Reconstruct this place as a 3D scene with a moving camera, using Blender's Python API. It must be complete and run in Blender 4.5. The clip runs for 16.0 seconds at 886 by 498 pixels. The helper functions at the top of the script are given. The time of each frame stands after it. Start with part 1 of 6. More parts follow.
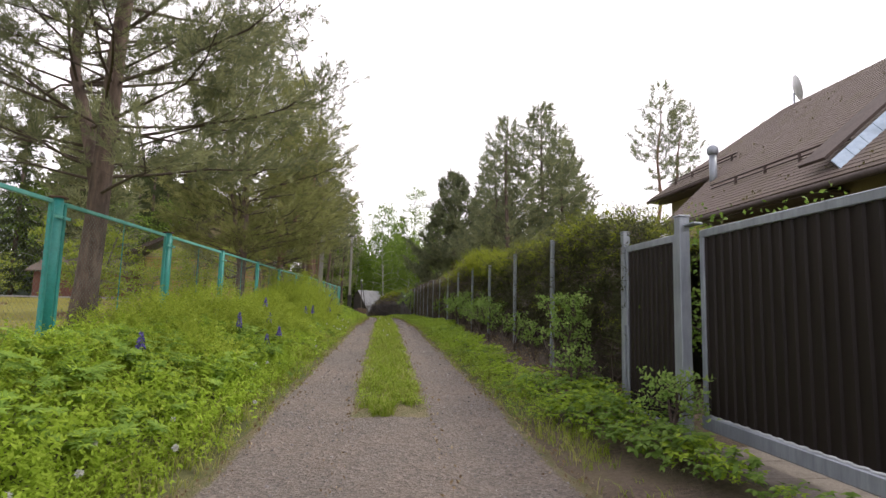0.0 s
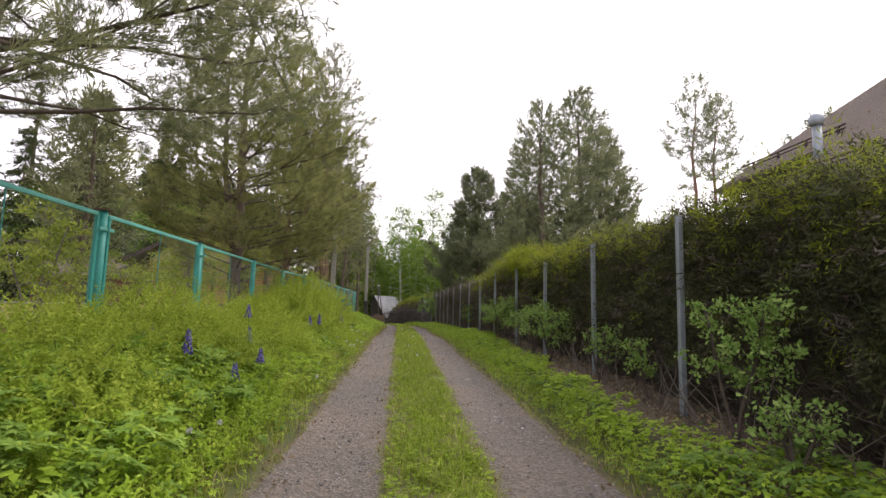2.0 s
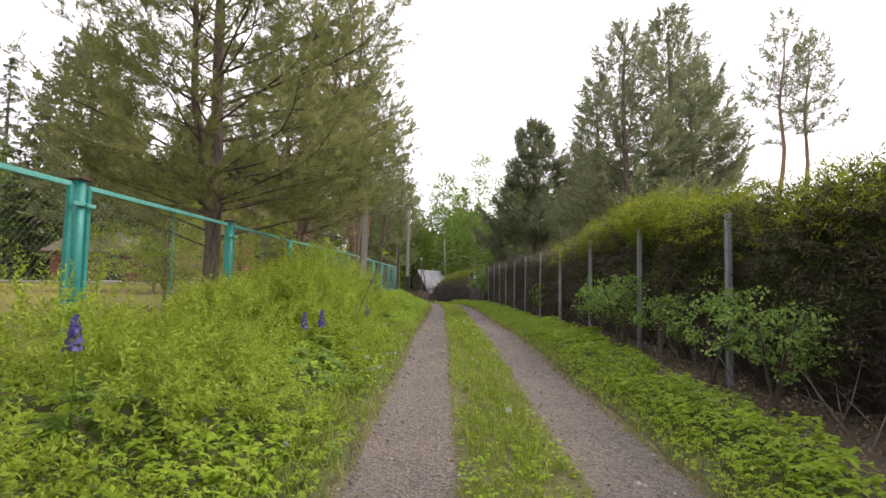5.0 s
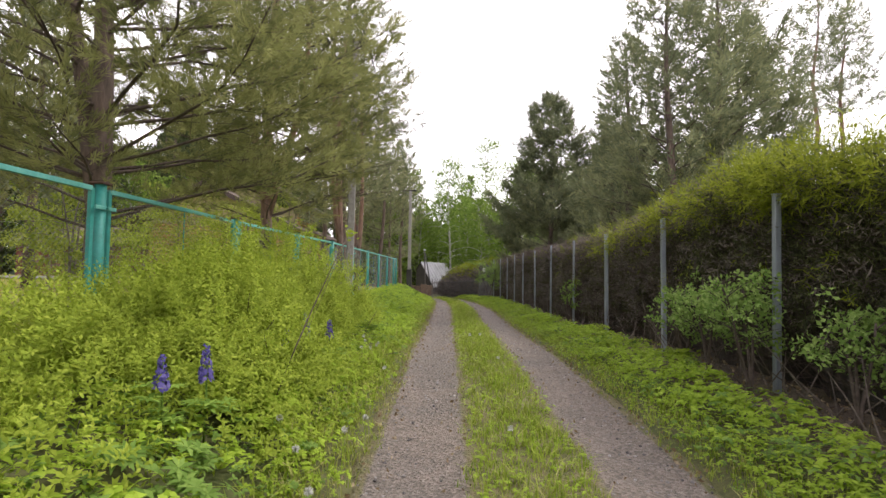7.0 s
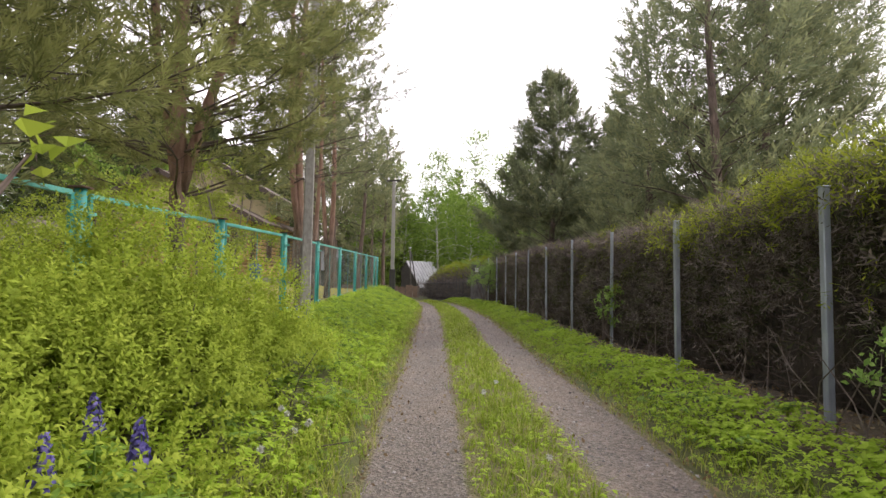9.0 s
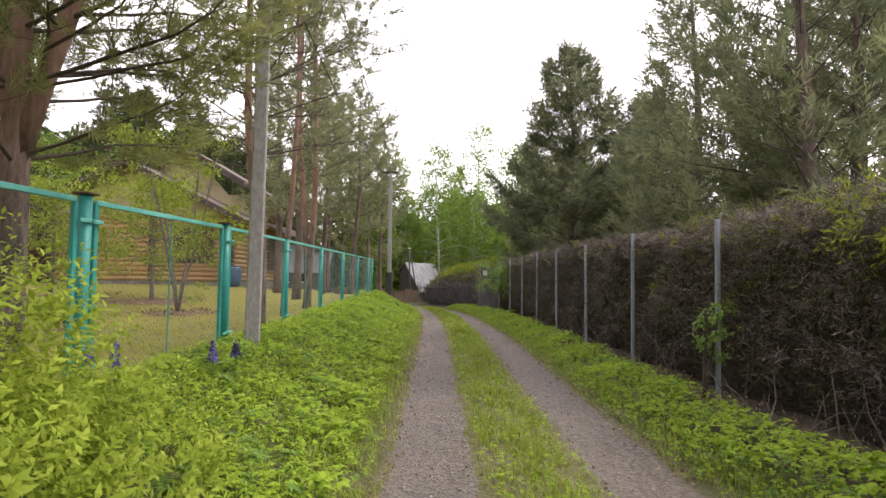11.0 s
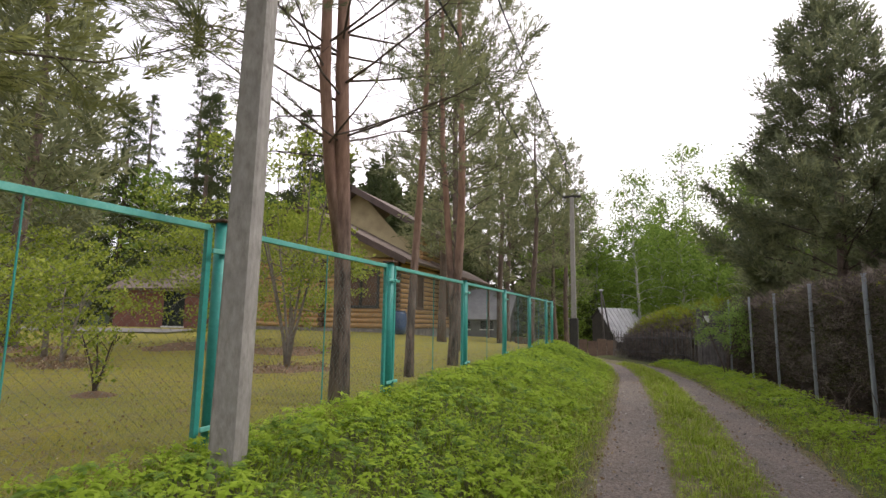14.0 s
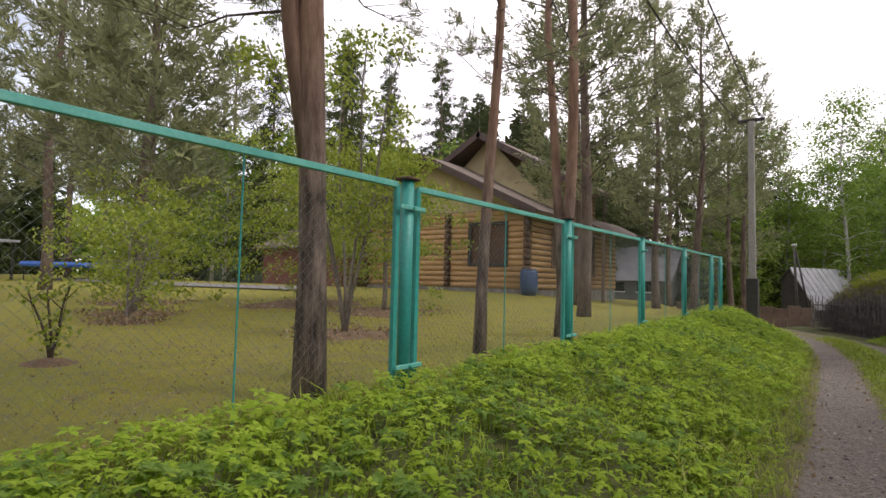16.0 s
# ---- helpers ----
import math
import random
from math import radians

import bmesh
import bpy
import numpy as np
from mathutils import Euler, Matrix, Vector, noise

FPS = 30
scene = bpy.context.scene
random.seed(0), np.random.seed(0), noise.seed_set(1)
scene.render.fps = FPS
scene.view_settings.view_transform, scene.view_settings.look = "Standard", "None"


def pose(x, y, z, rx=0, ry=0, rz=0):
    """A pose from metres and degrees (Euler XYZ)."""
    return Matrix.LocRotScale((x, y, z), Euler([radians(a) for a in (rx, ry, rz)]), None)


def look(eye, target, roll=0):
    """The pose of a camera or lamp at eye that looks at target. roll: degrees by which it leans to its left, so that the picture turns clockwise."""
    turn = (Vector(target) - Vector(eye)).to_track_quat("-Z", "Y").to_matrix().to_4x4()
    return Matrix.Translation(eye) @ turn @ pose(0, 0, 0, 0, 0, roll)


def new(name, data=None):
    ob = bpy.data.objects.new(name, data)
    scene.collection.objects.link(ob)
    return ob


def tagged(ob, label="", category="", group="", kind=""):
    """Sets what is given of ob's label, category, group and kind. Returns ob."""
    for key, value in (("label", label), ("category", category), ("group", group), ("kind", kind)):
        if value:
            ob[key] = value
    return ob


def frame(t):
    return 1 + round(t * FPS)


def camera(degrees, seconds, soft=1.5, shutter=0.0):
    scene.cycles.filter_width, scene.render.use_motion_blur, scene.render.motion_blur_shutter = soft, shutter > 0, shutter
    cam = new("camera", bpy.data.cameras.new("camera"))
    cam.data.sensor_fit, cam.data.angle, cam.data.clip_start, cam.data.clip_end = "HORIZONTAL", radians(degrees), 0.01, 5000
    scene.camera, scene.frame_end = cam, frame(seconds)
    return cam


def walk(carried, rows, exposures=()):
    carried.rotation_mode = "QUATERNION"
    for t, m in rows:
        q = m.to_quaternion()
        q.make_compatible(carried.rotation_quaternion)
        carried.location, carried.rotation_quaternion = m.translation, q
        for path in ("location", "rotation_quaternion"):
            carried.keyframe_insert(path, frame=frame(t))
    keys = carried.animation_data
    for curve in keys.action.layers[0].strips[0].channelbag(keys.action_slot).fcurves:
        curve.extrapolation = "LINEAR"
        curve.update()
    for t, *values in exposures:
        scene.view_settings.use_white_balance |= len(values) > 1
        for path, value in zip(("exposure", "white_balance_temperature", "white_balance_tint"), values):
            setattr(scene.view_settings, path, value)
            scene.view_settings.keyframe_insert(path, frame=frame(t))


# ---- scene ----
cam = camera(79.4, 16.0)
METRES, EYE, TILT, LEAN, TURN = 24.0, 1.3, 0.0, 0.0, -5.9
ROWS = [
    (0.0, 0.0, 0.0, 0.0, -0.16, 6.17, -1.44),
    (0.5, -0.0006, 0.0318, 0.0014, 0.54, 6.57, -1.36),
    (1.0, -0.0065, 0.0623, 0.0021, 0.84, 6.67, -1.44),
    (1.5, -0.0137, 0.0942, 0.0029, 1.03, 6.81, -1.46),
    (2.0, -0.0221, 0.1271, 0.0023, 1.53, 6.74, -1.46),
    (2.5, -0.0256, 0.1611, 0.0026, 1.92, 5.48, -1.32),
    (3.0, -0.0317, 0.1942, 0.005, 2.11, 4.13, -1.33),
    (3.5, -0.0368, 0.2274, 0.0069, 2.32, 3.77, -1.28),
    (4.0, -0.0448, 0.2586, 0.009, 3.95, 3.77, -1.38),
    (6.5, -0.0627, 0.428, 0.0145, 6.8, 3.49, -0.92),
    (7.0, -0.0683, 0.4616, 0.0157, 6.62, 2.86, -0.89),
    (7.5, -0.0719, 0.4978, 0.0172, 6.05, 2.75, -0.86),
    (8.0, -0.0771, 0.5317, 0.0185, 5.73, 2.79, -0.87),
    (8.5, -0.0816, 0.5666, 0.0187, 5.36, 2.84, -0.82),
    (9.0, -0.0865, 0.5997, 0.0198, 5.16, 2.74, -0.82),
    (11.5, -0.1078, 0.7573, 0.0245, 5.2, 3.07, -0.7),
    (12.0, -0.1110, 0.7841, 0.0255, 7.47, 4.12, -0.72),
    (12.5, -0.1136, 0.8114, 0.0264, 11.06, 7.1, -0.58),
    (13.0, -0.1151, 0.8386, 0.0256, 15.99, 8.65, -0.73),
    (13.5, -0.1169, 0.8680, 0.024, 20.8, 8.64, -0.69),
    (14.0, -0.1199, 0.8979, 0.0224, 25.71, 7.67, -0.84),
    (14.5, -0.1240, 0.9279, 0.0212, 30.64, 6.63, -0.91),
    (15.0, -0.1285, 0.9568, 0.0207, 35.52, 5.58, -1.1),
    (15.5, -0.1339, 0.9861, 0.0199, 39.4, 4.33, -1.23),
    (16.0, -0.1373, 1.0148, 0.0197, 42.68, 3.26, -1.37),
]
walk(cam, [(t, pose(0, 0, EYE, TILT, LEAN, TURN) @ pose(METRES * x, METRES * y, METRES * z, 90 + pitch, roll, yaw)) for t, x, y, z, yaw, pitch, roll in ROWS], [(0.0, 0.13), (3.0, 0.22), (6.0, 0.46), (9.0, 0.6), (11.5, 0.64), (12.5, 0.48), (14.0, 0.18), (16.0, 0.08)])


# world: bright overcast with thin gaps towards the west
world = bpy.data.worlds.new("sky")
scene.world = world
world.use_nodes = True
wn, wl = world.node_tree.nodes, world.node_tree.links
wn.clear()
w_out = wn.new("ShaderNodeOutputWorld")
w_sky = wn.new("ShaderNodeTexSky")
w_sky.sky_type = "NISHITA"
w_sky.sun_disc = False
w_sky.sun_elevation, w_sky.sun_rotation = radians(48), radians(70)
w_blue = wn.new("ShaderNodeBackground")
w_blue.inputs[1].default_value = 0.13
w_cloud = wn.new("ShaderNodeBackground")
w_cloud.inputs[0].default_value = (1.0, 0.935, 1.0, 1)
w_cloud.inputs[1].default_value = 1.75
w_mix = wn.new("ShaderNodeMixShader")
w_co = wn.new("ShaderNodeTexCoord")
w_no = wn.new("ShaderNodeTexNoise")
w_no.inputs["Scale"].default_value = 1.6
w_no.inputs["Detail"].default_value = 5
w_rp = wn.new("ShaderNodeValToRGB")
w_rp.color_ramp.elements[0].position, w_rp.color_ramp.elements[0].color = 0.34, (0.25, 0.25, 0.25, 1)
w_rp.color_ramp.elements[1].position, w_rp.color_ramp.elements[1].color = 0.46, (1, 1, 1, 1)
wl.new(w_co.outputs["Generated"], w_no.inputs["Vector"])
wl.new(w_no.outputs["Fac"], w_rp.inputs[0])
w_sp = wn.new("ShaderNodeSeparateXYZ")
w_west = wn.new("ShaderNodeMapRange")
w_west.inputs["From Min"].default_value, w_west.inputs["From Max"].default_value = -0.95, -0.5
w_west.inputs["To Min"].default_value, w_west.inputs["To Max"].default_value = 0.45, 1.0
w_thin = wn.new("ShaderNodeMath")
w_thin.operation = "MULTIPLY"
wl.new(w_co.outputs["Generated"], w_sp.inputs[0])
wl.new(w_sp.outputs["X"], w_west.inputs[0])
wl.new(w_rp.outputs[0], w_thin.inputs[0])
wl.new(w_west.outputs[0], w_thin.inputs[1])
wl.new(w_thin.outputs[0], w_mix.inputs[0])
wl.new(w_sky.outputs[0], w_blue.inputs[0])
wl.new(w_blue.outputs[0], w_mix.inputs[1])
wl.new(w_cloud.outputs[0], w_mix.inputs[2])
wl.new(w_mix.outputs[0], w_out.inputs[0])

sun = new("sun", bpy.data.lights.new("sun", "SUN"))
sun.data.energy, sun.data.angle, sun.data.color = 1.9, radians(14), (1.0, 0.94, 0.84)
sun.matrix_world = look((30, 9, 36), (0, 0, 0))

RNG = np.random.default_rng(7)


# ---------- materials ----------
def material(name):
    m = bpy.data.materials.new(name)
    m.use_nodes = True
    nt = m.node_tree
    b = nt.nodes["Principled BSDF"]
    return m, nt, b


def ramp(nt, src, stops):
    r = nt.nodes.new("ShaderNodeValToRGB")
    el = r.color_ramp.elements
    while len(el) < len(stops):
        el.new(0.5)
    for e, (p, c) in zip(el, stops):
        e.position, e.color = p, (*c, 1)
    nt.links.new(src, r.inputs[0])
    return r.outputs[0]


def noise_tex(nt, scale, detail=4, rough=0.6, stretch=None):
    co = nt.nodes.new("ShaderNodeTexCoord")
    n = nt.nodes.new("ShaderNodeTexNoise")
    n.inputs["Scale"].default_value, n.inputs["Detail"].default_value, n.inputs["Roughness"].default_value = scale, detail, rough
    src = co.outputs["Object"]
    if stretch:
        mp = nt.nodes.new("ShaderNodeMapping")
        mp.inputs["Scale"].default_value = stretch
        nt.links.new(src, mp.inputs[0])
        src = mp.outputs[0]
    nt.links.new(src, n.inputs["Vector"])
    return n.outputs["Fac"]


def mix(nt, fac, a, b, mode="MIX"):
    m = nt.nodes.new("ShaderNodeMix")
    m.data_type, m.blend_type = "RGBA", mode
    for sock, v in ((m.inputs[0], fac), (m.inputs[6], a), (m.inputs[7], b)):
        if isinstance(v, (int, float)):
            sock.default_value = v
        elif isinstance(v, tuple):
            sock.default_value = (*v, 1)
        else:
            nt.links.new(v, sock)
    return m.outputs[2]


def bump(nt, b, height, strength, dist=0.01):
    n = nt.nodes.new("ShaderNodeBump")
    n.inputs["Strength"].default_value, n.inputs["Distance"].default_value = strength, dist
    nt.links.new(height, n.inputs["Height"])
    nt.links.new(n.outputs[0], b.inputs["Normal"])


def surface(name, dark, light, fine=40, coarse=2, rough=0.8, metal=0.0, relief=0.3, stain=None, stretch=None, dist=0.01):
    """A worn surface: fine grain between two colours, and broad stains."""
    m, nt, b = material(name)
    f = noise_tex(nt, fine, 5, 0.65, stretch)
    c = noise_tex(nt, coarse, 4)
    col = ramp(nt, f, [(0.3, dark), (0.7, light)])
    st = stain or tuple(v * 0.65 for v in dark)
    col = mix(nt, ramp(nt, c, [(0.45, (0, 0, 0)), (0.75, (0.75, 0.75, 0.75))]), col, st)
    nt.links.new(col, b.inputs["Base Color"])
    b.inputs["Roughness"].default_value, b.inputs["Metallic"].default_value = rough, metal
    bump(nt, b, f, relief, dist)
    return m


def leaf(name, dark, mid, light, trans=0.35, patch=0.6, rough=0.65):
    """Leaves: each leaf its own shade, drifting from patch to patch; some light passes through."""
    m, nt, b = material(name)
    g = nt.nodes.new("ShaderNodeNewGeometry")
    col = ramp(nt, g.outputs["Random Per Island"], [(0.0, dark), (0.5, mid), (1.0, light)])
    p = noise_tex(nt, patch, 3)
    col = mix(nt, ramp(nt, p, [(0.35, (0, 0, 0)), (0.7, (0.6, 0.6, 0.6))]), col, tuple(v * 0.6 for v in mid))
    nt.links.new(col, b.inputs["Base Color"])
    b.inputs["Roughness"].default_value = rough
    b.inputs["Specular IOR Level"].default_value = 0.1
    t = nt.nodes.new("ShaderNodeBsdfTranslucent")
    nt.links.new(col, t.inputs[0])
    mx = nt.nodes.new("ShaderNodeMixShader")
    mx.inputs[0].default_value = trans
    nt.links.new(b.outputs[0], mx.inputs[1])
    nt.links.new(t.outputs[0], mx.inputs[2])
    nt.links.new(mx.outputs[0], nt.nodes["Material Output"].inputs[0])
    return m


M_SOIL = surface("soil", (0.05, 0.055, 0.018), (0.12, 0.115, 0.04), 25, 1.2, 0.95, 0, 0.8, (0.06, 0.085, 0.02))
M_EARTH = surface("bare_earth", (0.055, 0.04, 0.028), (0.16, 0.118, 0.084), 28, 1.6, 0.95, 0, 0.9, (0.13, 0.11, 0.05), None, 0.03)
M_BARK = surface("pine_bark", (0.055, 0.038, 0.03), (0.2, 0.145, 0.115), 14, 1.5, 0.95, 0, 0.9, (0.06, 0.05, 0.045), (1, 1, 0.25), 0.03)
def bark_mix():
    """Pine bark: grey-brown plates low on the stem, smooth reddish bark higher up."""
    m, nt, b = material("pine_bark_two_tone")
    co = nt.nodes.new("ShaderNodeTexCoord")
    sp = nt.nodes.new("ShaderNodeSeparateXYZ")
    nt.links.new(co.outputs["Object"], sp.inputs[0])
    plates = noise_tex(nt, 13, 5, 0.7, (1, 1, 0.22))
    broad = noise_tex(nt, 1.4, 3)
    low = ramp(nt, plates, [(0.35, (0.03, 0.022, 0.019)), (0.5, (0.12, 0.09, 0.075)), (0.68, (0.24, 0.18, 0.15))])
    high = ramp(nt, plates, [(0.3, (0.15, 0.085, 0.06)), (0.7, (0.31, 0.19, 0.14))])
    ad = nt.nodes.new("ShaderNodeMath")
    ad.operation = "MULTIPLY_ADD"
    ad.inputs[1].default_value = 1.6
    nt.links.new(broad, ad.inputs[0])
    nt.links.new(sp.outputs["Z"], ad.inputs[2])
    sc = nt.nodes.new("ShaderNodeMath")
    sc.operation = "MULTIPLY"
    sc.inputs[1].default_value = 0.2
    nt.links.new(ad.outputs[0], sc.inputs[0])
    col = mix(nt, ramp(nt, sc.outputs[0], [(0.42, (0, 0, 0)), (0.72, (1, 1, 1))]), low, high)
    nt.links.new(col, b.inputs["Base Color"])
    b.inputs["Roughness"].default_value = 0.95
    bump(nt, b, plates, 0.9, 0.03)
    return m


M_BARK_RED = bark_mix()
M_TWIG = surface("twig", (0.05, 0.035, 0.028), (0.13, 0.1, 0.08), 20, 2, 0.95)
M_BIRCH = surface("birch_bark", (0.3, 0.29, 0.27), (0.62, 0.6, 0.57), 6, 1.2, 0.8, 0, 0.3, (0.08, 0.07, 0.06), (1, 1, 3))
M_NEEDLE = leaf("pine_needles", (0.13, 0.145, 0.078), (0.23, 0.248, 0.13), (0.36, 0.37, 0.19), 0.5, 0.5)
M_NEEDLE_Y = leaf("pine_needles_young", (0.14, 0.155, 0.06), (0.25, 0.265, 0.1), (0.38, 0.385, 0.15), 0.5, 0.5)
M_NEEDLE_F = leaf("pine_needles_far", (0.13, 0.15, 0.085), (0.225, 0.25, 0.135), (0.34, 0.355, 0.18), 0.5, 0.3)
M_NEEDLE_D = leaf("pine_needles_dark", (0.12, 0.138, 0.082), (0.2, 0.222, 0.125), (0.3, 0.318, 0.165), 0.5, 0.3)
M_SPRUCE = leaf("spruce_needles", (0.04, 0.055, 0.022), (0.075, 0.095, 0.038), (0.12, 0.14, 0.055), 0.3, 0.4)
M_BIRCHLEAF = leaf("birch_leaves", (0.1, 0.16, 0.03), (0.2, 0.3, 0.055), (0.33, 0.43, 0.1), 0.5, 0.25)
M_APPLELEAF = leaf("fruit_tree_leaves", (0.16, 0.22, 0.03), (0.3, 0.37, 0.055), (0.46, 0.51, 0.11), 0.5, 0.8)
M_SHRUB = leaf("shrub_leaves", (0.21, 0.28, 0.032), (0.33, 0.42, 0.05), (0.45, 0.52, 0.08), 0.45, 0.7)
M_HERB = leaf("herb_leaves", (0.25, 0.37, 0.031), (0.335, 0.47, 0.047), (0.43, 0.56, 0.076), 0.5, 0.8)
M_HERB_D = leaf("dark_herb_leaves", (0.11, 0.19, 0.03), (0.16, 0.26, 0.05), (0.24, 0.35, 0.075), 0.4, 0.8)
M_GRASS = leaf("grass", (0.15, 0.23, 0.018), (0.26, 0.36, 0.035), (0.42, 0.46, 0.1), 0.4, 0.9)
M_GRASS_Y = leaf("dry_grass", (0.2, 0.24, 0.04), (0.34, 0.37, 0.08), (0.5, 0.47, 0.2), 0.4, 0.9)
M_HEDGE = leaf("hedge_sprays", (0.038, 0.042, 0.022), (0.08, 0.087, 0.041), (0.16, 0.167, 0.072), 0.3, 0.9)
M_HEDGE_TIP = leaf("hedge_tips", (0.14, 0.175, 0.018), (0.26, 0.31, 0.03), (0.42, 0.45, 0.06), 0.45, 0.8)
M_HEDGE_DRY = leaf("hedge_dry_sprays", (0.095, 0.076, 0.07), (0.18, 0.148, 0.13), (0.29, 0.245, 0.205), 0.25, 0.9)
# near-black brown that stands in for the shade deep inside both hedges
M_CORE = surface("hedge_inner_shade", (0.03, 0.024, 0.018), (0.085, 0.066, 0.05), 18, 2, 1.0, 0, 1.0, None, (1, 1, 0.3), 0.1)
M_PALM = leaf("palmate_leaves", (0.13, 0.22, 0.035), (0.22, 0.35, 0.06), (0.34, 0.47, 0.09), 0.4, 0.8)
M_STICK = surface("dead_stick", (0.09, 0.07, 0.055), (0.24, 0.2, 0.165), 20, 2, 0.95)
M_SAPLING = leaf("sapling_leaves", (0.16, 0.27, 0.06), (0.27, 0.4, 0.1), (0.4, 0.52, 0.16), 0.45, 0.8)
M_TURQ = surface("turquoise_paint", (0.02, 0.22, 0.19), (0.04, 0.3, 0.26), 30, 3, 0.5, 0, 0.15, (0.03, 0.17, 0.15))
M_TURQ_L = surface("turquoise_paint_faded", (0.08, 0.34, 0.29), (0.16, 0.44, 0.38), 30, 3, 0.55, 0, 0.15, (0.05, 0.26, 0.22))
M_WIRE = surface("galvanised_wire", (0.12, 0.15, 0.135), (0.22, 0.25, 0.22), 30, 3, 0.7, 0.0, 0.1)
M_CAP = surface("rusty_cap", (0.05, 0.03, 0.025), (0.12, 0.06, 0.04), 30, 4, 0.8)
M_GALV = surface("galvanised_steel", (0.25, 0.275, 0.31), (0.37, 0.4, 0.44), 22, 2.5, 0.5, 0.45, 0.12, (0.2, 0.22, 0.25), (1, 1, 0.15))
M_SHEET = surface("dark_brown_sheet", (0.011, 0.008, 0.007), (0.018, 0.013, 0.011), 14, 1.5, 0.5, 0, 0.08, (0.016, 0.011, 0.0095), (1, 1, 0.1))
M_CONC = surface("concrete", (0.2, 0.185, 0.17), (0.36, 0.34, 0.315), 26, 2, 0.95, 0, 0.45, (0.22, 0.21, 0.2), (1, 1, 0.4))
M_TAR = surface("tarred_wood", (0.03, 0.028, 0.026), (0.06, 0.055, 0.05), 20, 2, 0.9)
M_RAIL = surface("grimy_steel", (0.07, 0.062, 0.055), (0.13, 0.12, 0.11), 30, 3, 0.75, 0.2, 0.1)
M_PAVER = surface("pavers", (0.13, 0.11, 0.09), (0.24, 0.21, 0.18), 40, 4, 0.95, 0, 0.4)
M_ROOF = surface("brown_shingles", (0.1, 0.075, 0.065), (0.19, 0.15, 0.13), 30, 1.5, 0.95, 0, 0.7, (0.12, 0.1, 0.06), None, 0.02)
M_MOSS = leaf("roof_moss", (0.12, 0.105, 0.05), (0.18, 0.155, 0.075), (0.25, 0.21, 0.11), 0.1, 0.8)
M_FASCIA = surface("dark_fascia", (0.05, 0.035, 0.03), (0.1, 0.07, 0.06), 20, 2, 0.8)
M_PLASTER = surface("yellow_plaster", (0.36, 0.3, 0.17), (0.45, 0.38, 0.22), 30, 1.5, 0.9)
M_BLUE = surface("pale_blue_sheet", (0.36, 0.46, 0.58), (0.5, 0.6, 0.7), 10, 1.5, 0.5)
M_LOG = surface("honey_logs", (0.34, 0.2, 0.075), (0.52, 0.33, 0.14), 9, 0.7, 0.6, 0, 0.3, (0.3, 0.16, 0.06), (0.3, 0.3, 3))
M_LOGEND = surface("dark_log_ends", (0.06, 0.032, 0.02), (0.13, 0.07, 0.04), 20, 3, 0.8)
M_STONE = surface("fieldstone", (0.16, 0.145, 0.13), (0.33, 0.3, 0.27), 6, 2, 0.95, 0, 0.8)
M_BRICK = surface("red_brick", (0.15, 0.065, 0.05), (0.25, 0.11, 0.085), 18, 1.5, 0.9)
M_GREYWALL = surface("grey_siding", (0.09, 0.09, 0.095), (0.16, 0.16, 0.165), 12, 1.5, 0.8)
M_SHEDROOF = surface("pale_metal_roof", (0.34, 0.34, 0.36), (0.5, 0.5, 0.52), 8, 1.5, 0.6)
M_PICKET = surface("dark_picket", (0.06, 0.055, 0.055), (0.2, 0.185, 0.18), 16, 2, 0.9, 0, 0.4, None, (1, 1, 0.2))
M_BOARD = surface("brown_board", (0.12, 0.08, 0.06), (0.22, 0.16, 0.12), 16, 2, 0.9)
M_MULCH = surface("bark_mulch", (0.11, 0.06, 0.035), (0.27, 0.17, 0.1), 30, 4, 1.0, 0, 1.0, None, None, 0.04)
M_PURPLE = leaf("lupin_flowers", (0.07, 0.06, 0.22), (0.13, 0.11, 0.34), (0.25, 0.21, 0.48), 0.3, 2)
M_PUFF = leaf("seed_heads", (0.5, 0.5, 0.45), (0.6, 0.6, 0.55), (0.7, 0.7, 0.66), 0.3, 2)
M_BARREL = surface("blue_plastic", (0.03, 0.06, 0.14), (0.06, 0.1, 0.2), 10, 2, 0.4)
M_TRAMP = surface("trampoline_blue", (0.03, 0.12, 0.5), (0.06, 0.18, 0.6), 10, 2, 0.5)
M_FARFENCE = surface("green_board", (0.1, 0.14, 0.11), (0.17, 0.21, 0.17), 10, 1.2, 0.85)
M_WHITE = surface("white_enamel", (0.6, 0.6, 0.6), (0.75, 0.75, 0.75), 10, 2, 0.4)
M_CABLE = surface("black_cable", (0.02, 0.02, 0.02), (0.04, 0.04, 0.04), 10, 2, 0.6)
M_LITTER = leaf("dry_litter", (0.14, 0.09, 0.055), (0.3, 0.22, 0.13), (0.5, 0.42, 0.28), 0.15, 2, 0.9)
M_FRUITBARK = surface("fruit_tree_bark", (0.12, 0.1, 0.085), (0.27, 0.235, 0.2), 20, 2, 0.95)
M_PATH = surface("pale_gravel_path", (0.15, 0.14, 0.125), (0.24, 0.225, 0.205), 30, 1.5, 0.95)
M_PEBBLE = leaf("pebbles", (0.06, 0.055, 0.055), (0.2, 0.185, 0.18), (0.5, 0.47, 0.45), 0.0, 2, 0.9)

M_GLASS, g_nt, g_b = material("window_glass")
g_b.inputs["Base Color"].default_value = (0.02, 0.025, 0.025, 1)
g_b.inputs["Roughness"].default_value = 0.08


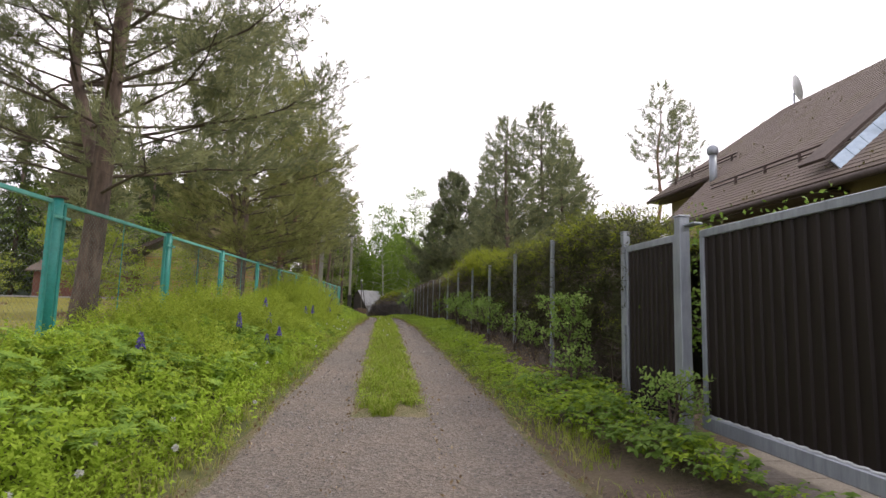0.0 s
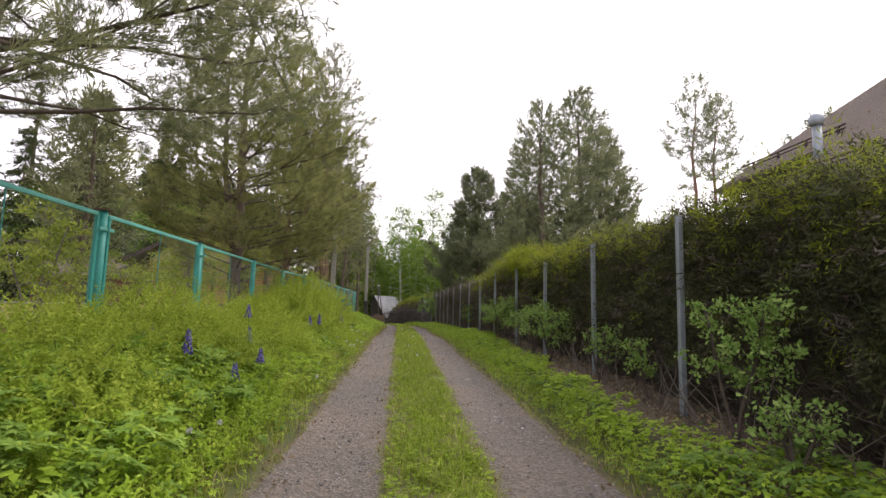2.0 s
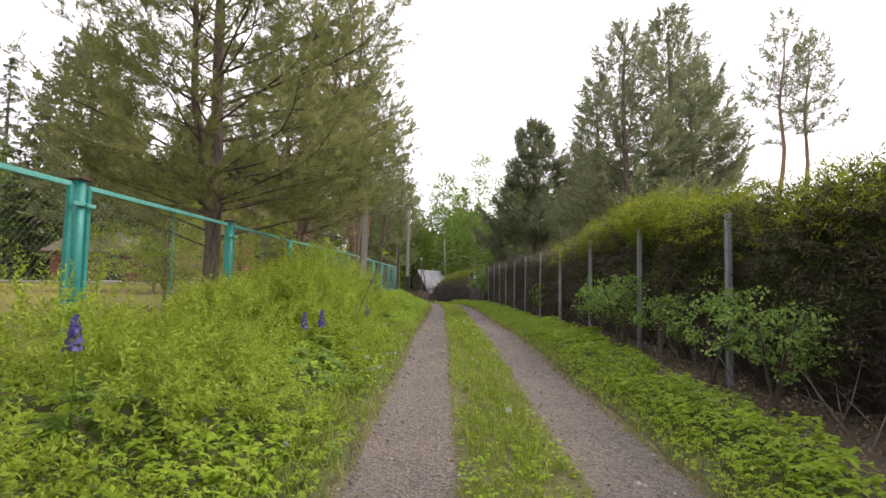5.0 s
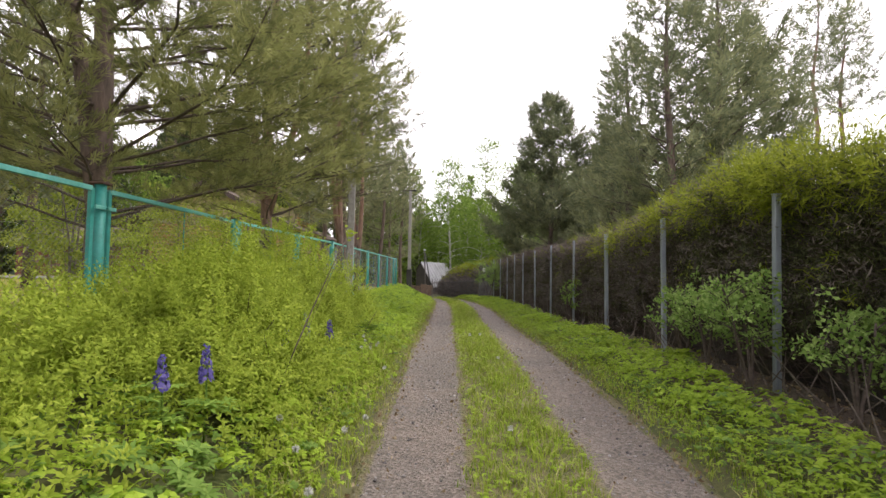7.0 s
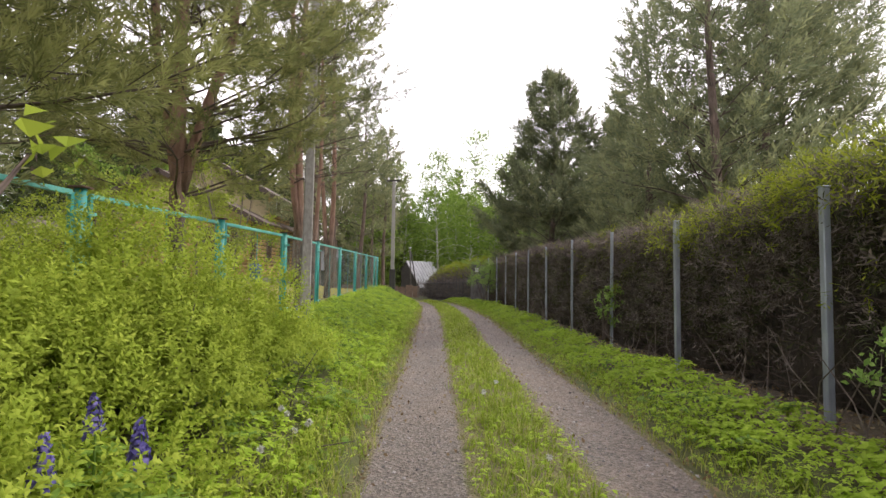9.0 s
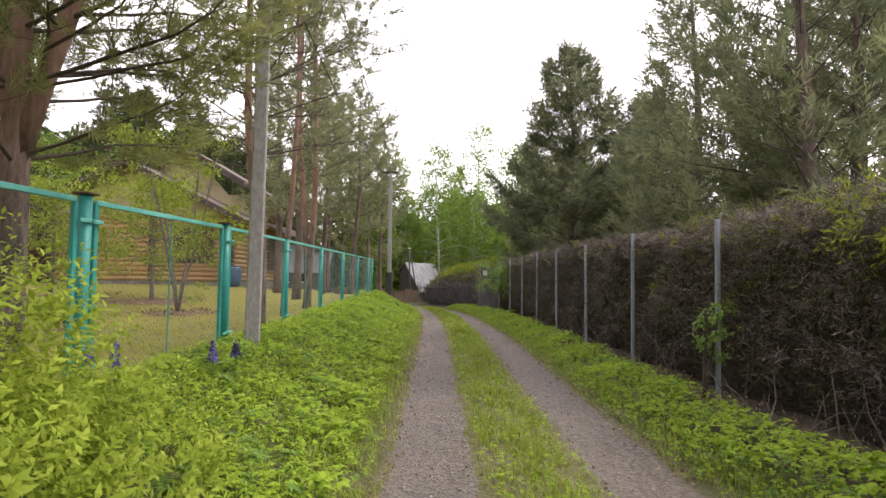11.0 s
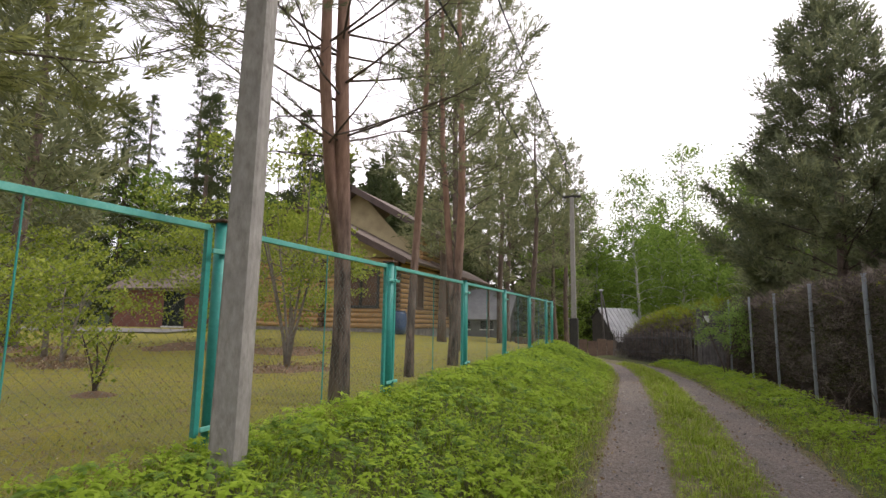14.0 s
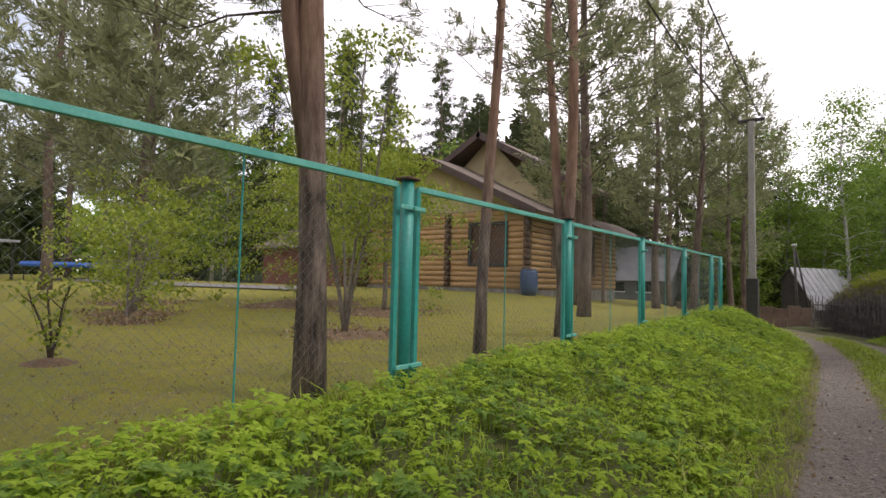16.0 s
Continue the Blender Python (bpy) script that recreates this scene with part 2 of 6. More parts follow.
def road_material():
    m, nt, b = material("gravel_road")
    at = nt.nodes.new("ShaderNodeAttribute")
    at.attribute_name = "lateral"
    fine, mid, coarse = noise_tex(nt, 55, 6, 0.75), noise_tex(nt, 9, 5, 0.7), noise_tex(nt, 0.8, 3)
    co = nt.nodes.new("ShaderNodeTexCoord")
    vo = nt.nodes.new("ShaderNodeTexVoronoi")
    vo.inputs["Scale"].default_value = 42
    nt.links.new(co.outputs["Object"], vo.inputs["Vector"])
    grav = ramp(nt, fine, [(0.28, (0.065, 0.056, 0.049)), (0.52, (0.18, 0.156, 0.135)), (0.78, (0.34, 0.297, 0.258))])
    grav = mix(nt, ramp(nt, mid, [(0.4, (0, 0, 0)), (0.75, (0.6, 0.6, 0.6))]), grav, (0.16, 0.125, 0.1))
    grav = mix(nt, ramp(nt, coarse, [(0.4, (0, 0, 0)), (0.7, (0.5, 0.5, 0.5))]), grav, (0.26, 0.205, 0.16))
    gv = nt.nodes.new("ShaderNodeRGBToBW")
    nt.links.new(vo.outputs["Color"], gv.inputs[0])
    grav = mix(nt, 0.6, grav, ramp(nt, gv.outputs[0], [(0.2, (0.3, 0.3, 0.3)), (0.8, (0.72, 0.72, 0.72))]), "OVERLAY")
    ad = nt.nodes.new("ShaderNodeMath")
    ad.operation = "ADD"
    sc = nt.nodes.new("ShaderNodeMath")
    sc.operation = "MULTIPLY_ADD"
    sc.inputs[1].default_value, sc.inputs[2].default_value = 0.5, -0.25
    nt.links.new(mid, sc.inputs[0])
    nt.links.new(at.outputs["Fac"], ad.inputs[0])
    nt.links.new(sc.outputs[0], ad.inputs[1])
    soil = ramp(nt, mid, [(0.3, (0.1, 0.11, 0.03)), (0.7, (0.24, 0.19, 0.11))])
    col = mix(nt, ramp(nt, ad.outputs[0], [(0.42, (0, 0, 0)), (0.6, (1, 1, 1))]), soil, grav)
    nt.links.new(col, b.inputs["Base Color"])
    b.inputs["Roughness"].default_value = 0.95
    hs = nt.nodes.new("ShaderNodeMath")
    hs.operation = "ADD"
    nt.links.new(vo.outputs["Distance"], hs.inputs[0])
    nt.links.new(fine, hs.inputs[1])
    bump(nt, b, hs.outputs[0], 1.0, 0.025)
    return m


def lawn_material():
    m, nt, b = material("lawn")
    fine, mid, coarse = noise_tex(nt, 45, 5, 0.7), noise_tex(nt, 3.5, 5, 0.65), noise_tex(nt, 0.5, 3)
    col = ramp(nt, fine, [(0.3, (0.15, 0.14, 0.012)), (0.52, (0.27, 0.245, 0.02)), (0.75, (0.41, 0.36, 0.05))])
    col = mix(nt, ramp(nt, mid, [(0.47, (0, 0, 0)), (0.68, (0.75, 0.75, 0.75))]), col, mix(nt, fine, (0.11, 0.075, 0.045), (0.27, 0.195, 0.12)))
    col = mix(nt, ramp(nt, coarse, [(0.42, (0, 0, 0)), (0.6, (0.45, 0.45, 0.45))]), col, (0.2, 0.21, 0.035))
    nt.links.new(col, b.inputs["Base Color"])
    b.inputs["Roughness"].default_value = 0.95
    bump(nt, b, fine, 1.0, 0.05)
    return m


M_SHEET.node_tree.nodes["Principled BSDF"].inputs["Specular IOR Level"].default_value = 0.25
M_ROAD, M_LAWN = road_material(), lawn_material()


# ---------- mesh helpers ----------
def np_mesh(name, V, F, mat, smooth=False):
    V, F = np.asarray(V, dtype=np.float32), np.asarray(F, dtype=np.int32)
    k = F.shape[1]
    me = bpy.data.meshes.new(name)
    me.vertices.add(len(V))
    me.vertices.foreach_set("co", V.ravel())
    me.loops.add(F.size)
    me.loops.foreach_set("vertex_index", F.ravel())
    me.polygons.add(len(F))
    me.polygons.foreach_set("loop_start", np.arange(len(F), dtype=np.int32) * k)
    me.polygons.foreach_set("use_smooth", np.full(len(F), smooth))
    me.update(calc_edges=True)
    me.materials.append(mat)
    return me


def join(parts):
    Vs, Fs, n = [], [], 0
    for V, F in parts:
        Vs.append(np.asarray(V, dtype=float))
        Fs.append(np.asarray(F) + n)
        n += len(V)
    return np.concatenate(Vs), np.concatenate(Fs)


def thing(name, label, category, loc=(0, 0, 0), group="", kind=""):
    ob = tagged(new(name), label, category, group, kind)
    ob.location = loc
    ob.empty_display_size = 0.1
    return ob


def part(name, geo, mat, parent, label="", smooth=False):
    V, F = geo
    ob = new(name, np_mesh(name, V, F, mat, smooth))
    ob.parent = parent
    if label:
        ob["label"] = label
    return ob


def solo(name, geo, mat, label, category, kind="", group="", smooth=False, loc=(0, 0, 0)):
    ob = tagged(new(name, np_mesh(name, *geo, mat, smooth)), label, category, group, kind)
    ob.location = loc
    return ob


def box(x0, x1, y0, y1, z0, z1, c=0.0):
    """A box with its upright and level edges cut by c."""
    if c <= 0:
        V = [(x, y, z) for z in (z0, z1) for x, y in ((x0, y0), (x1, y0), (x1, y1), (x0, y1))]
        F = [(3, 2, 1, 0), (4, 5, 6, 7), (0, 1, 5, 4), (1, 2, 6, 5), (2, 3, 7, 6), (3, 0, 4, 7)]
        return np.array(V), np.array(F)
    V, F = [], []
    for z, i in ((z0, c), (z0 + c, 0), (z1 - c, 0), (z1, c)):
        a, b, d, e = x0 + i, x1 - i, y0 + i, y1 - i
        V += [(a + c, d, z), (b - c, d, z), (b, d + c, z), (b, e - c, z), (b - c, e, z), (a + c, e, z), (a, e - c, z), (a, d + c, z)]
    for r in range(3):
        F += [(r * 8 + k, r * 8 + (k + 1) % 8, r * 8 + 8 + (k + 1) % 8, r * 8 + 8 + k) for k in range(8)]
    F += [(24, 25, 26, 27), (24, 27, 28, 31), (28, 29, 30, 31), (3, 2, 1, 0), (7, 4, 3, 0), (7, 6, 5, 4)]
    return np.array(V), np.array(F)


def tube(P, R, n=8, cap=True):
    P, R = np.asarray(P, dtype=float), np.asarray(R, dtype=float)
    T = np.gradient(P, axis=0)
    T /= np.linalg.norm(T, axis=1)[:, None] + 1e-9
    up = np.where(np.abs(T[:, 2:3]) > 0.9, [[1.0, 0, 0]], [[0, 0, 1.0]])
    A = np.cross(T, up)
    A /= np.linalg.norm(A, axis=1)[:, None] + 1e-9
    B = np.cross(T, A)
    ang = np.arange(n) * 2 * math.pi / n
    V = (P[:, None] + R[:, None, None] * (A[:, None] * np.cos(ang)[None, :, None] + B[:, None] * np.sin(ang)[None, :, None])).reshape(-1, 3)
    i, j = np.meshgrid(np.arange(len(P) - 1), np.arange(n), indexing="ij")
    j2 = (j + 1) % n
    F = np.stack([i * n + j, i * n + j2, (i + 1) * n + j2, (i + 1) * n + j], -1).reshape(-1, 4)
    if cap:
        m = len(V)
        V = np.concatenate([V, P[:1], P[-1:]])
        e = (len(P) - 1) * n
        F = np.concatenate([F, [(m, (k + 2) % n, k + 1, k) for k in range(0, n, 2)], [(m + 1, e + k, e + k + 1, e + (k + 2) % n) for k in range(0, n, 2)]])
    return V, F


def slab(corners, t):
    """A plate of thickness t under a quad given by its four upper corners."""
    C = np.array(corners, dtype=float)
    n = np.cross(C[1] - C[0], C[3] - C[0])
    n /= np.linalg.norm(n)
    if n[2] < 0:
        n = -n
    V = np.concatenate([C - n * t, C])
    return V, np.array([(3, 2, 1, 0), (4, 5, 6, 7), (0, 1, 5, 4), (1, 2, 6, 5), (2, 3, 7, 6), (3, 0, 4, 7)])


def scatter(tmpl, pos, scale, axis=None, spin=None, flat=None):
    """Copies of a template mesh (upright along z) at pos, turned by spin about z and then laid along axis."""
    tV, tF = tmpl
    N = len(pos)
    if spin is None:
        spin = RNG.uniform(0, 2 * math.pi, N)
    c, s = np.cos(spin), np.sin(spin)
    sc = np.broadcast_to(np.asarray(scale, dtype=float), (N,))[:, None]
    X = (tV[None, :, 0] * c[:, None] - tV[None, :, 1] * s[:, None]) * sc
    Y = (tV[None, :, 0] * s[:, None] + tV[None, :, 1] * c[:, None]) * sc
    Z = np.broadcast_to(tV[None, :, 2], X.shape) * sc
    if axis is not None:
        A = axis / (np.linalg.norm(axis, axis=1)[:, None] + 1e-9)
        U = np.cross(A, np.array([[0.31, 0.87, 0.37]]))
        U /= np.linalg.norm(U, axis=1)[:, None] + 1e-9
        W = np.cross(A, U)
        V = X[..., None] * U[:, None] + Y[..., None] * W[:, None] + Z[..., None] * A[:, None]
    else:
        V = np.stack([X, Y, Z], -1)
    V = V + np.asarray(pos)[:, None]
    F = tF[None] + (np.arange(N) * len(tV))[:, None, None]
    return V.reshape(-1, 3), F.reshape(-1, tF.shape[1])


def smooth01(v):
    v = np.clip(v, 0, 1)
    return v * v * (3 - 2 * v)


def wob(x, y, s=1.0, seed=0.0):
    """A cheap smooth unevenness between -1 and 1."""
    return (np.sin(x * 1.7 * s + 1.3 * np.sin(y * 0.9 * s + seed)) + np.sin(y * 2.3 * s + 1.7 * np.sin(x * 1.1 * s + seed * 2)) + np.sin((x + y) * 3.1 * s + seed)) / 3


# ---------- the lie of the land ----------
ROAD_Y = [-60, 0, 2, 4, 6.2, 10.3, 14.4, 17.5, 19, 21.6, 24, 30, 36, 42, 50, 70, 400]
ROAD_Z = [0, 0, 0.05, 0.06, 0.2, 0.35, 0.46, 0.55, 0.57, 0.52, 0.5, 0.5, 0.45, 0.35, 0.1, -0.3, -0.5]


def road_z(y):
    return np.interp(y, ROAD_Y, ROAD_Z)


def road_mid(y):
    return np.interp(y, [-60, 0, 20, 30.6, 36.6, 40.6, 44.6, 50.6, 60], [0.15, 0.12, 0.0, -0.03, -0.25, -0.6, -1.3, -3.2, -8])


def half_width(y):
    return np.interp(y, [0, 4, 8, 14, 30, 40], [1.7, 1.3, 1.16, 1.04, 1.02, 0.86])


def yard_z(y):
    return np.interp(y, [-20, 0, 6, 12, 20, 27.6, 36.6, 42.6, 47.6, 60], [0.4, 0.5, 0.66, 0.78, 0.86, 0.92, 0.98, 0.98, 0.7, 0.4])


def hedge_x(y):
    return np.interp(y, [0, 12, 16.4, 18.7, 21.2, 24.6, 29.6, 34.6, 38.6, 40.6], [2.7, 2.72, 2.66, 2.54, 2.45, 2.28, 2.1, 2.02, 1.75, 1.5])


def land(x, y):
    x, y = np.asarray(x, dtype=float), np.asarray(y, dtype=float)
    r, m = road_z(y), road_mid(y)
    left = m - half_width(y)
    k = smooth01((left - 0.05 - x) / 1.75)
    yard = yard_z(y) + 0.35 * smooth01((y - 30) / 10) * smooth01((-6 - x) / 5)
    z = r * (1 - k) + yard * k
    z = z + 0.1 * smooth01((x - m - half_width(y)) / 1.2)
    far = smooth01((np.hypot(x, y - 20) - 60) / 80)
    return z * (1 - far) + 0.2 * far


def ground():
    xs = np.concatenate([[-900, -400, -200, -120, -80, -60], np.arange(-50, -6, 2.0), np.arange(-6, 5, 0.14), np.arange(5, 50, 3.0), [60, 80, 120, 200, 400, 900]])
    ys = np.concatenate([[-900, -300, -100, -50, -30], np.arange(-20, 56, 0.4), np.arange(58, 90, 4), [100, 130, 180, 300, 600, 1500]])
    X, Y = np.meshgrid(xs, ys, indexing="ij")
    Z = land(X, Y)
    inroad = np.abs(X - road_mid(Y)) < half_width(Y) + 0.1
    near = (np.abs(X) < 6) & (Y > -20) & (Y < 56)
    Z = Z + np.where(near & ~inroad, 0.025 * wob(X, Y, 2.5), 0) - np.where(inroad, 0.05, 0)
    n, m = X.shape
    i, j = np.meshgrid(np.arange(n - 1), np.arange(m - 1), indexing="ij")
    F = np.stack([i * m + j, (i + 1) * m + j, (i + 1) * m + j + 1, i * m + j + 1], -1).reshape(-1, 4)
    ob = solo("ground", (np.stack([X, Y, Z], -1).reshape(-1, 3), F), M_SOIL, "uneven soil and mown lawn ground rising from the lane", "ground", "structure", smooth=True)
    ob.data.materials.append(M_LAWN)
    ob.data.materials.append(M_EARTH)
    cx, cy = X[:-1, :-1].ravel() + 0.07, Y[:-1, :-1].ravel() + 0.2
    earth = (cx > 0.8) & (cx < 4.5) & ((cy < 5.6) | (cx > hedge_x(cy) - 0.75)) & (cy > -20) & (cy < 40)
    ob.data.polygons.foreach_set("material_index", np.where(earth, 2, cx < -3.3).astype(np.int32))


def road():
    ys = np.arange(-18, 62, 0.12)
    us = np.linspace(-1, 1, 41)
    Y, U = np.meshgrid(ys, us, indexing="ij")
    edge = 1 + 0.05 * wob(Y * 0, Y * 1.1, 2, 1.0)
    off = U * (half_width(Y) + 0.12) * np.where(np.abs(U) > 0.85, edge, 1)
    X = road_mid(Y) + off
    rut = -0.035 * np.exp(-((np.abs(off) - 0.75) / 0.22) ** 2) + 0.02 * np.exp(-(off / 0.3) ** 2)
    Z = road_z(Y) + rut + 0.008 * wob(X, Y, 6) + 0.004 * wob(X, Y, 17, 2) - 0.07 * smooth01((np.abs(U) - 0.93) / 0.07)
    n, m = X.shape
    i, j = np.meshgrid(np.arange(n - 1), np.arange(m - 1), indexing="ij")
    F = np.stack([i * m + j, i * m + j + 1, (i + 1) * m + j + 1, (i + 1) * m + j], -1).reshape(-1, 4)
    ob = solo("road", (np.stack([X, Y, Z], -1).reshape(-1, 3), F), M_ROAD, "two-track lane of grey gravel with a grassy middle", "road", "structure", smooth=True)
    half = half_width(Y)
    track = np.minimum((np.abs(off) - 0.36) / 0.2, (half - np.abs(off)) / 0.15) + 0.3
    track = np.where((Y < 5.6), np.minimum(1, (half - np.abs(off)) / 0.2 + 0.2), track)
    a = ob.data.attributes.new("lateral", "FLOAT", "POINT")
    a.data.foreach_set("value", np.clip(track, 0, 1).ravel().astype(np.float32))


ground()
road()


# ---------- plant templates ----------
def leaf_flat(L, W, droop=0.1):
    V = np.array([(0, 0, 0), (W / 2, L * 0.45, 0.1 * W), (-W / 2, L * 0.45, 0.1 * W), (0, L, -droop * L)])
    return V, np.array([(0, 1, 2), (1, 3, 2)])


def turned(geo, rx=0, ry=0, rz=0, at=(0, 0, 0), s=1.0):
    V, F = geo
    R = np.array(Euler((rx, ry, rz)).to_matrix())
    return (V * s) @ R.T + np.array(at), F


def shoot_template(rng, n=16, L=0.5, ll=0.06, lw=0.022):
    """An upright leafy shoot: leaves spiralling up a slightly bent axis."""
    g = []
    for k in range(n):
        t = (k + 1) / n
        z = L * t
        bend = 0.08 * t * t
        g.append(turned(leaf_flat(ll * (1.1 - 0.4 * t), lw * (1.1 - 0.3 * t)), rng.uniform(0.2, 0.9), 0, k * 2.4 + rng.uniform(-0.3, 0.3), (bend, 0, z)))
    return join(g)


def herb_template(rng, h=0.25, leaflets=3, stems=3, ll=0.075, lw=0.045):
    g = []
    for s in range(stems):
        a = rng.uniform(0, 6.28)
        r = rng.uniform(0.02, 0.1)
        p = np.array((r * math.cos(a), r * math.sin(a), h * rng.uniform(0.6, 1.0)))
        for k in range(leaflets):
            b = a + (k - (leaflets - 1) / 2) * 1.15
            g.append(turned(leaf_flat(ll, lw), rng.uniform(-0.35, 0.25), rng.uniform(-0.3, 0.3), b - 1.57, p))
    return join(g)


def palmate_template(rng, h=0.3, stems=3):
    g = []
    for s in range(stems):
        a = rng.uniform(0, 6.28)
        p = np.array((0.08 * math.cos(a), 0.08 * math.sin(a), h * rng.uniform(0.55, 1)))
        for k in range(9):
            g.append(turned(leaf_flat(0.1, 0.03), rng.uniform(-0.1, 0.3), 0, k * 0.698 + a, p))
    return join(g)


def blade_template(rng, n=5, h=0.16, w=0.0095, spread=0.05):
    g = []
    for k in range(n):
        a, t, hh = rng.uniform(0, 6.28), rng.uniform(0.1, 0.75), h * rng.uniform(0.5, 1)
        V = np.array([(-w / 2, 0, 0), (w / 2, 0, 0), (-w * 0.4, hh * t * 0.5, hh * 0.55), (w * 0.4, hh * t * 0.5, hh * 0.55), (0, hh * t * 1.9, hh * (1 - 0.35 * t))])
        g.append(turned((V, np.array([(0, 1, 2), (1, 3, 2), (2, 3, 4)])), 0, 0, a, (rng.uniform(-spread, spread), rng.uniform(-spread, spread), 0)))
    return join(g)


def tuft_template(rng, n=13, L=0.15, w=0.017):
    """A pine shoot: needles fanning from one root."""
    V, F = [(0, 0, 0)], []
    for k in range(n):
        a = k * 2.4 + rng.uniform(-0.3, 0.3)
        th = rng.uniform(0.25, 1.15)
        l = L * rng.uniform(0.75, 1.1)
        d = np.array((math.sin(th) * math.cos(a), math.sin(th) * math.sin(a), math.cos(th)))
        e = np.array((-math.sin(a), math.cos(a), 0)) * w / 2
        i = len(V)
        V += [tuple(d * l - e), tuple(d * l + e)]
        F.append((0, i, i + 1))
    return np.array(V), np.array(F)


def brush_template(rng, n=20, L=0.17, nl=0.07, w=0.009):
    """A pine shoot like a bottle brush: slim needles slanting forward all round a short stem (+z)."""
    m = 4
    V = [(0, 0, L * k / (m - 1)) for k in range(m)] + [(0.004, 0, 0)]
    F = [(k, k + 1, m) for k in range(m - 1)]
    for k in range(n):
        i0 = k * m // n
        a = k * 2.4 + rng.uniform(-0.4, 0.4)
        th = rng.uniform(0.45, 1.0) * (1.0 if i0 < m - 1 else 0.6)
        l = nl * rng.uniform(0.75, 1.2)
        d = np.array((math.sin(th) * math.cos(a), math.sin(th) * math.sin(a), math.cos(th))) * l
        e = np.array((-math.sin(a), math.cos(a), 0)) * w
        p = np.array(V[i0])
        i = len(V)
        V += [tuple(p + d * 0.5 + e), tuple(p + d)]
        F.append((i0, i, i + 1))
    return np.array(V), np.array(F)


def spray_template(rng, n=7, L=0.2, droop=0.3):
    """A flat conifer spray: paired side twigs along a drooping axis (+z)."""
    V, F = [], []
    ax = [np.array((0, droop * L * (t * t), L * t)) for t in np.linspace(0, 1, n)]
    for k, p in enumerate(ax):
        l = L * 0.42 * (1.1 - k / n)
        for s in (-1, 1):
            d = np.array((s * l, rng.uniform(-0.2, 0.2) * l, l * 0.75))
            i = len(V)
            V += [tuple(p + np.array((0, 0, -0.08 * l))), tuple(p + d), tuple(p + np.array((0, 0, 0.22 * l)))]
            F += [(i, i + 1, i + 2)]
    return np.array(V), np.array(F)


def frond_template(rng, n=12, L=0.22):
    """A ragged twig end: thin leaflets of uneven length set all round a bent axis (+z)."""
    V, F = [], []
    bend = rng.uniform(-0.25, 0.25, 2)
    for k in range(n):
        t = (k + 0.5) / n
        p = np.array((bend[0] * L * t * t, bend[1] * L * t * t, L * t))
        a = k * 2.4 + rng.uniform(-0.6, 0.6)
        l = L * rng.uniform(0.18, 0.42) * (1.15 - 0.6 * t)
        d = np.array((math.cos(a), math.sin(a), rng.uniform(0.2, 1.1))) * l
        w = np.array((-math.sin(a), math.cos(a), 0)) * rng.uniform(0.006, 0.013)
        i = len(V)
        V += [tuple(p - w * 0.6), tuple(p + d * 0.6 + w), tuple(p + d)]
        F += [(i, i + 1, i + 2)]
    return np.array(V), np.array(F)


TR = np.random.default_rng(3)
T_SHOOT = [shoot_template(TR, 15, 0.22, 0.056, 0.02), shoot_template(TR, 13, 0.18, 0.06, 0.022), shoot_template(TR, 16, 0.27, 0.05, 0.018)]
T_HERB = [herb_template(TR, 0.26, 3, 3, 0.072, 0.044), herb_template(TR, 0.22, 5, 2, 0.066, 0.03), herb_template(TR, 0.3, 3, 4, 0.062, 0.03)]
T_PALM = [palmate_template(TR), palmate_template(TR, 0.38, 4)]
T_BLADE = [blade_template(TR), blade_template(TR, 5, 0.2, 0.008), blade_template(TR, 4, 0.12, 0.011)]
T_TUFT = [brush_template(TR, 28, 0.15, 0.088, 0.0085), brush_template(TR, 26, 0.17, 0.09, 0.009), brush_template(TR, 28, 0.13, 0.085, 0.0085)]
T_MIDTUFT = [brush_template(TR, 12, 0.19, 0.13, 0.025), brush_template(TR, 11, 0.21, 0.14, 0.026)]
T_PINEFAR = [brush_template(TR, 9, 0.22, 0.16, 0.036), brush_template(TR, 8, 0.24, 0.17, 0.038)]
T_FARTUFT = [tuft_template(TR, 9, 0.26, 0.045), tuft_template(TR, 8, 0.28, 0.05)]
T_SPRAY = [spray_template(TR), spray_template(TR, 6, 0.16), spray_template(TR, 8, 0.26, 0.5)]
T_FROND = [frond_template(TR), frond_template(TR, 13, 0.2), frond_template(TR, 11, 0.26)]
T_LEAF = [leaf_flat(1.0, 0.58, 0.15), leaf_flat(0.9, 0.5, 0.3)]


def mixed(templates, pos, scale, axis=None):
    """Scatter several templates over the places, each place taking one at random."""
    pick = RNG.integers(0, len(templates), len(pos))
    sc = np.broadcast_to(np.asarray(scale, dtype=float), (len(pos),))
    return join([scatter(t, pos[pick == k], sc[pick == k], None if axis is None else axis[pick == k]) for k, t in enumerate(templates) if (pick == k).any()])


# ---------- trees ----------
def unit(v):
    return v / (np.linalg.norm(v) + 1e-9)


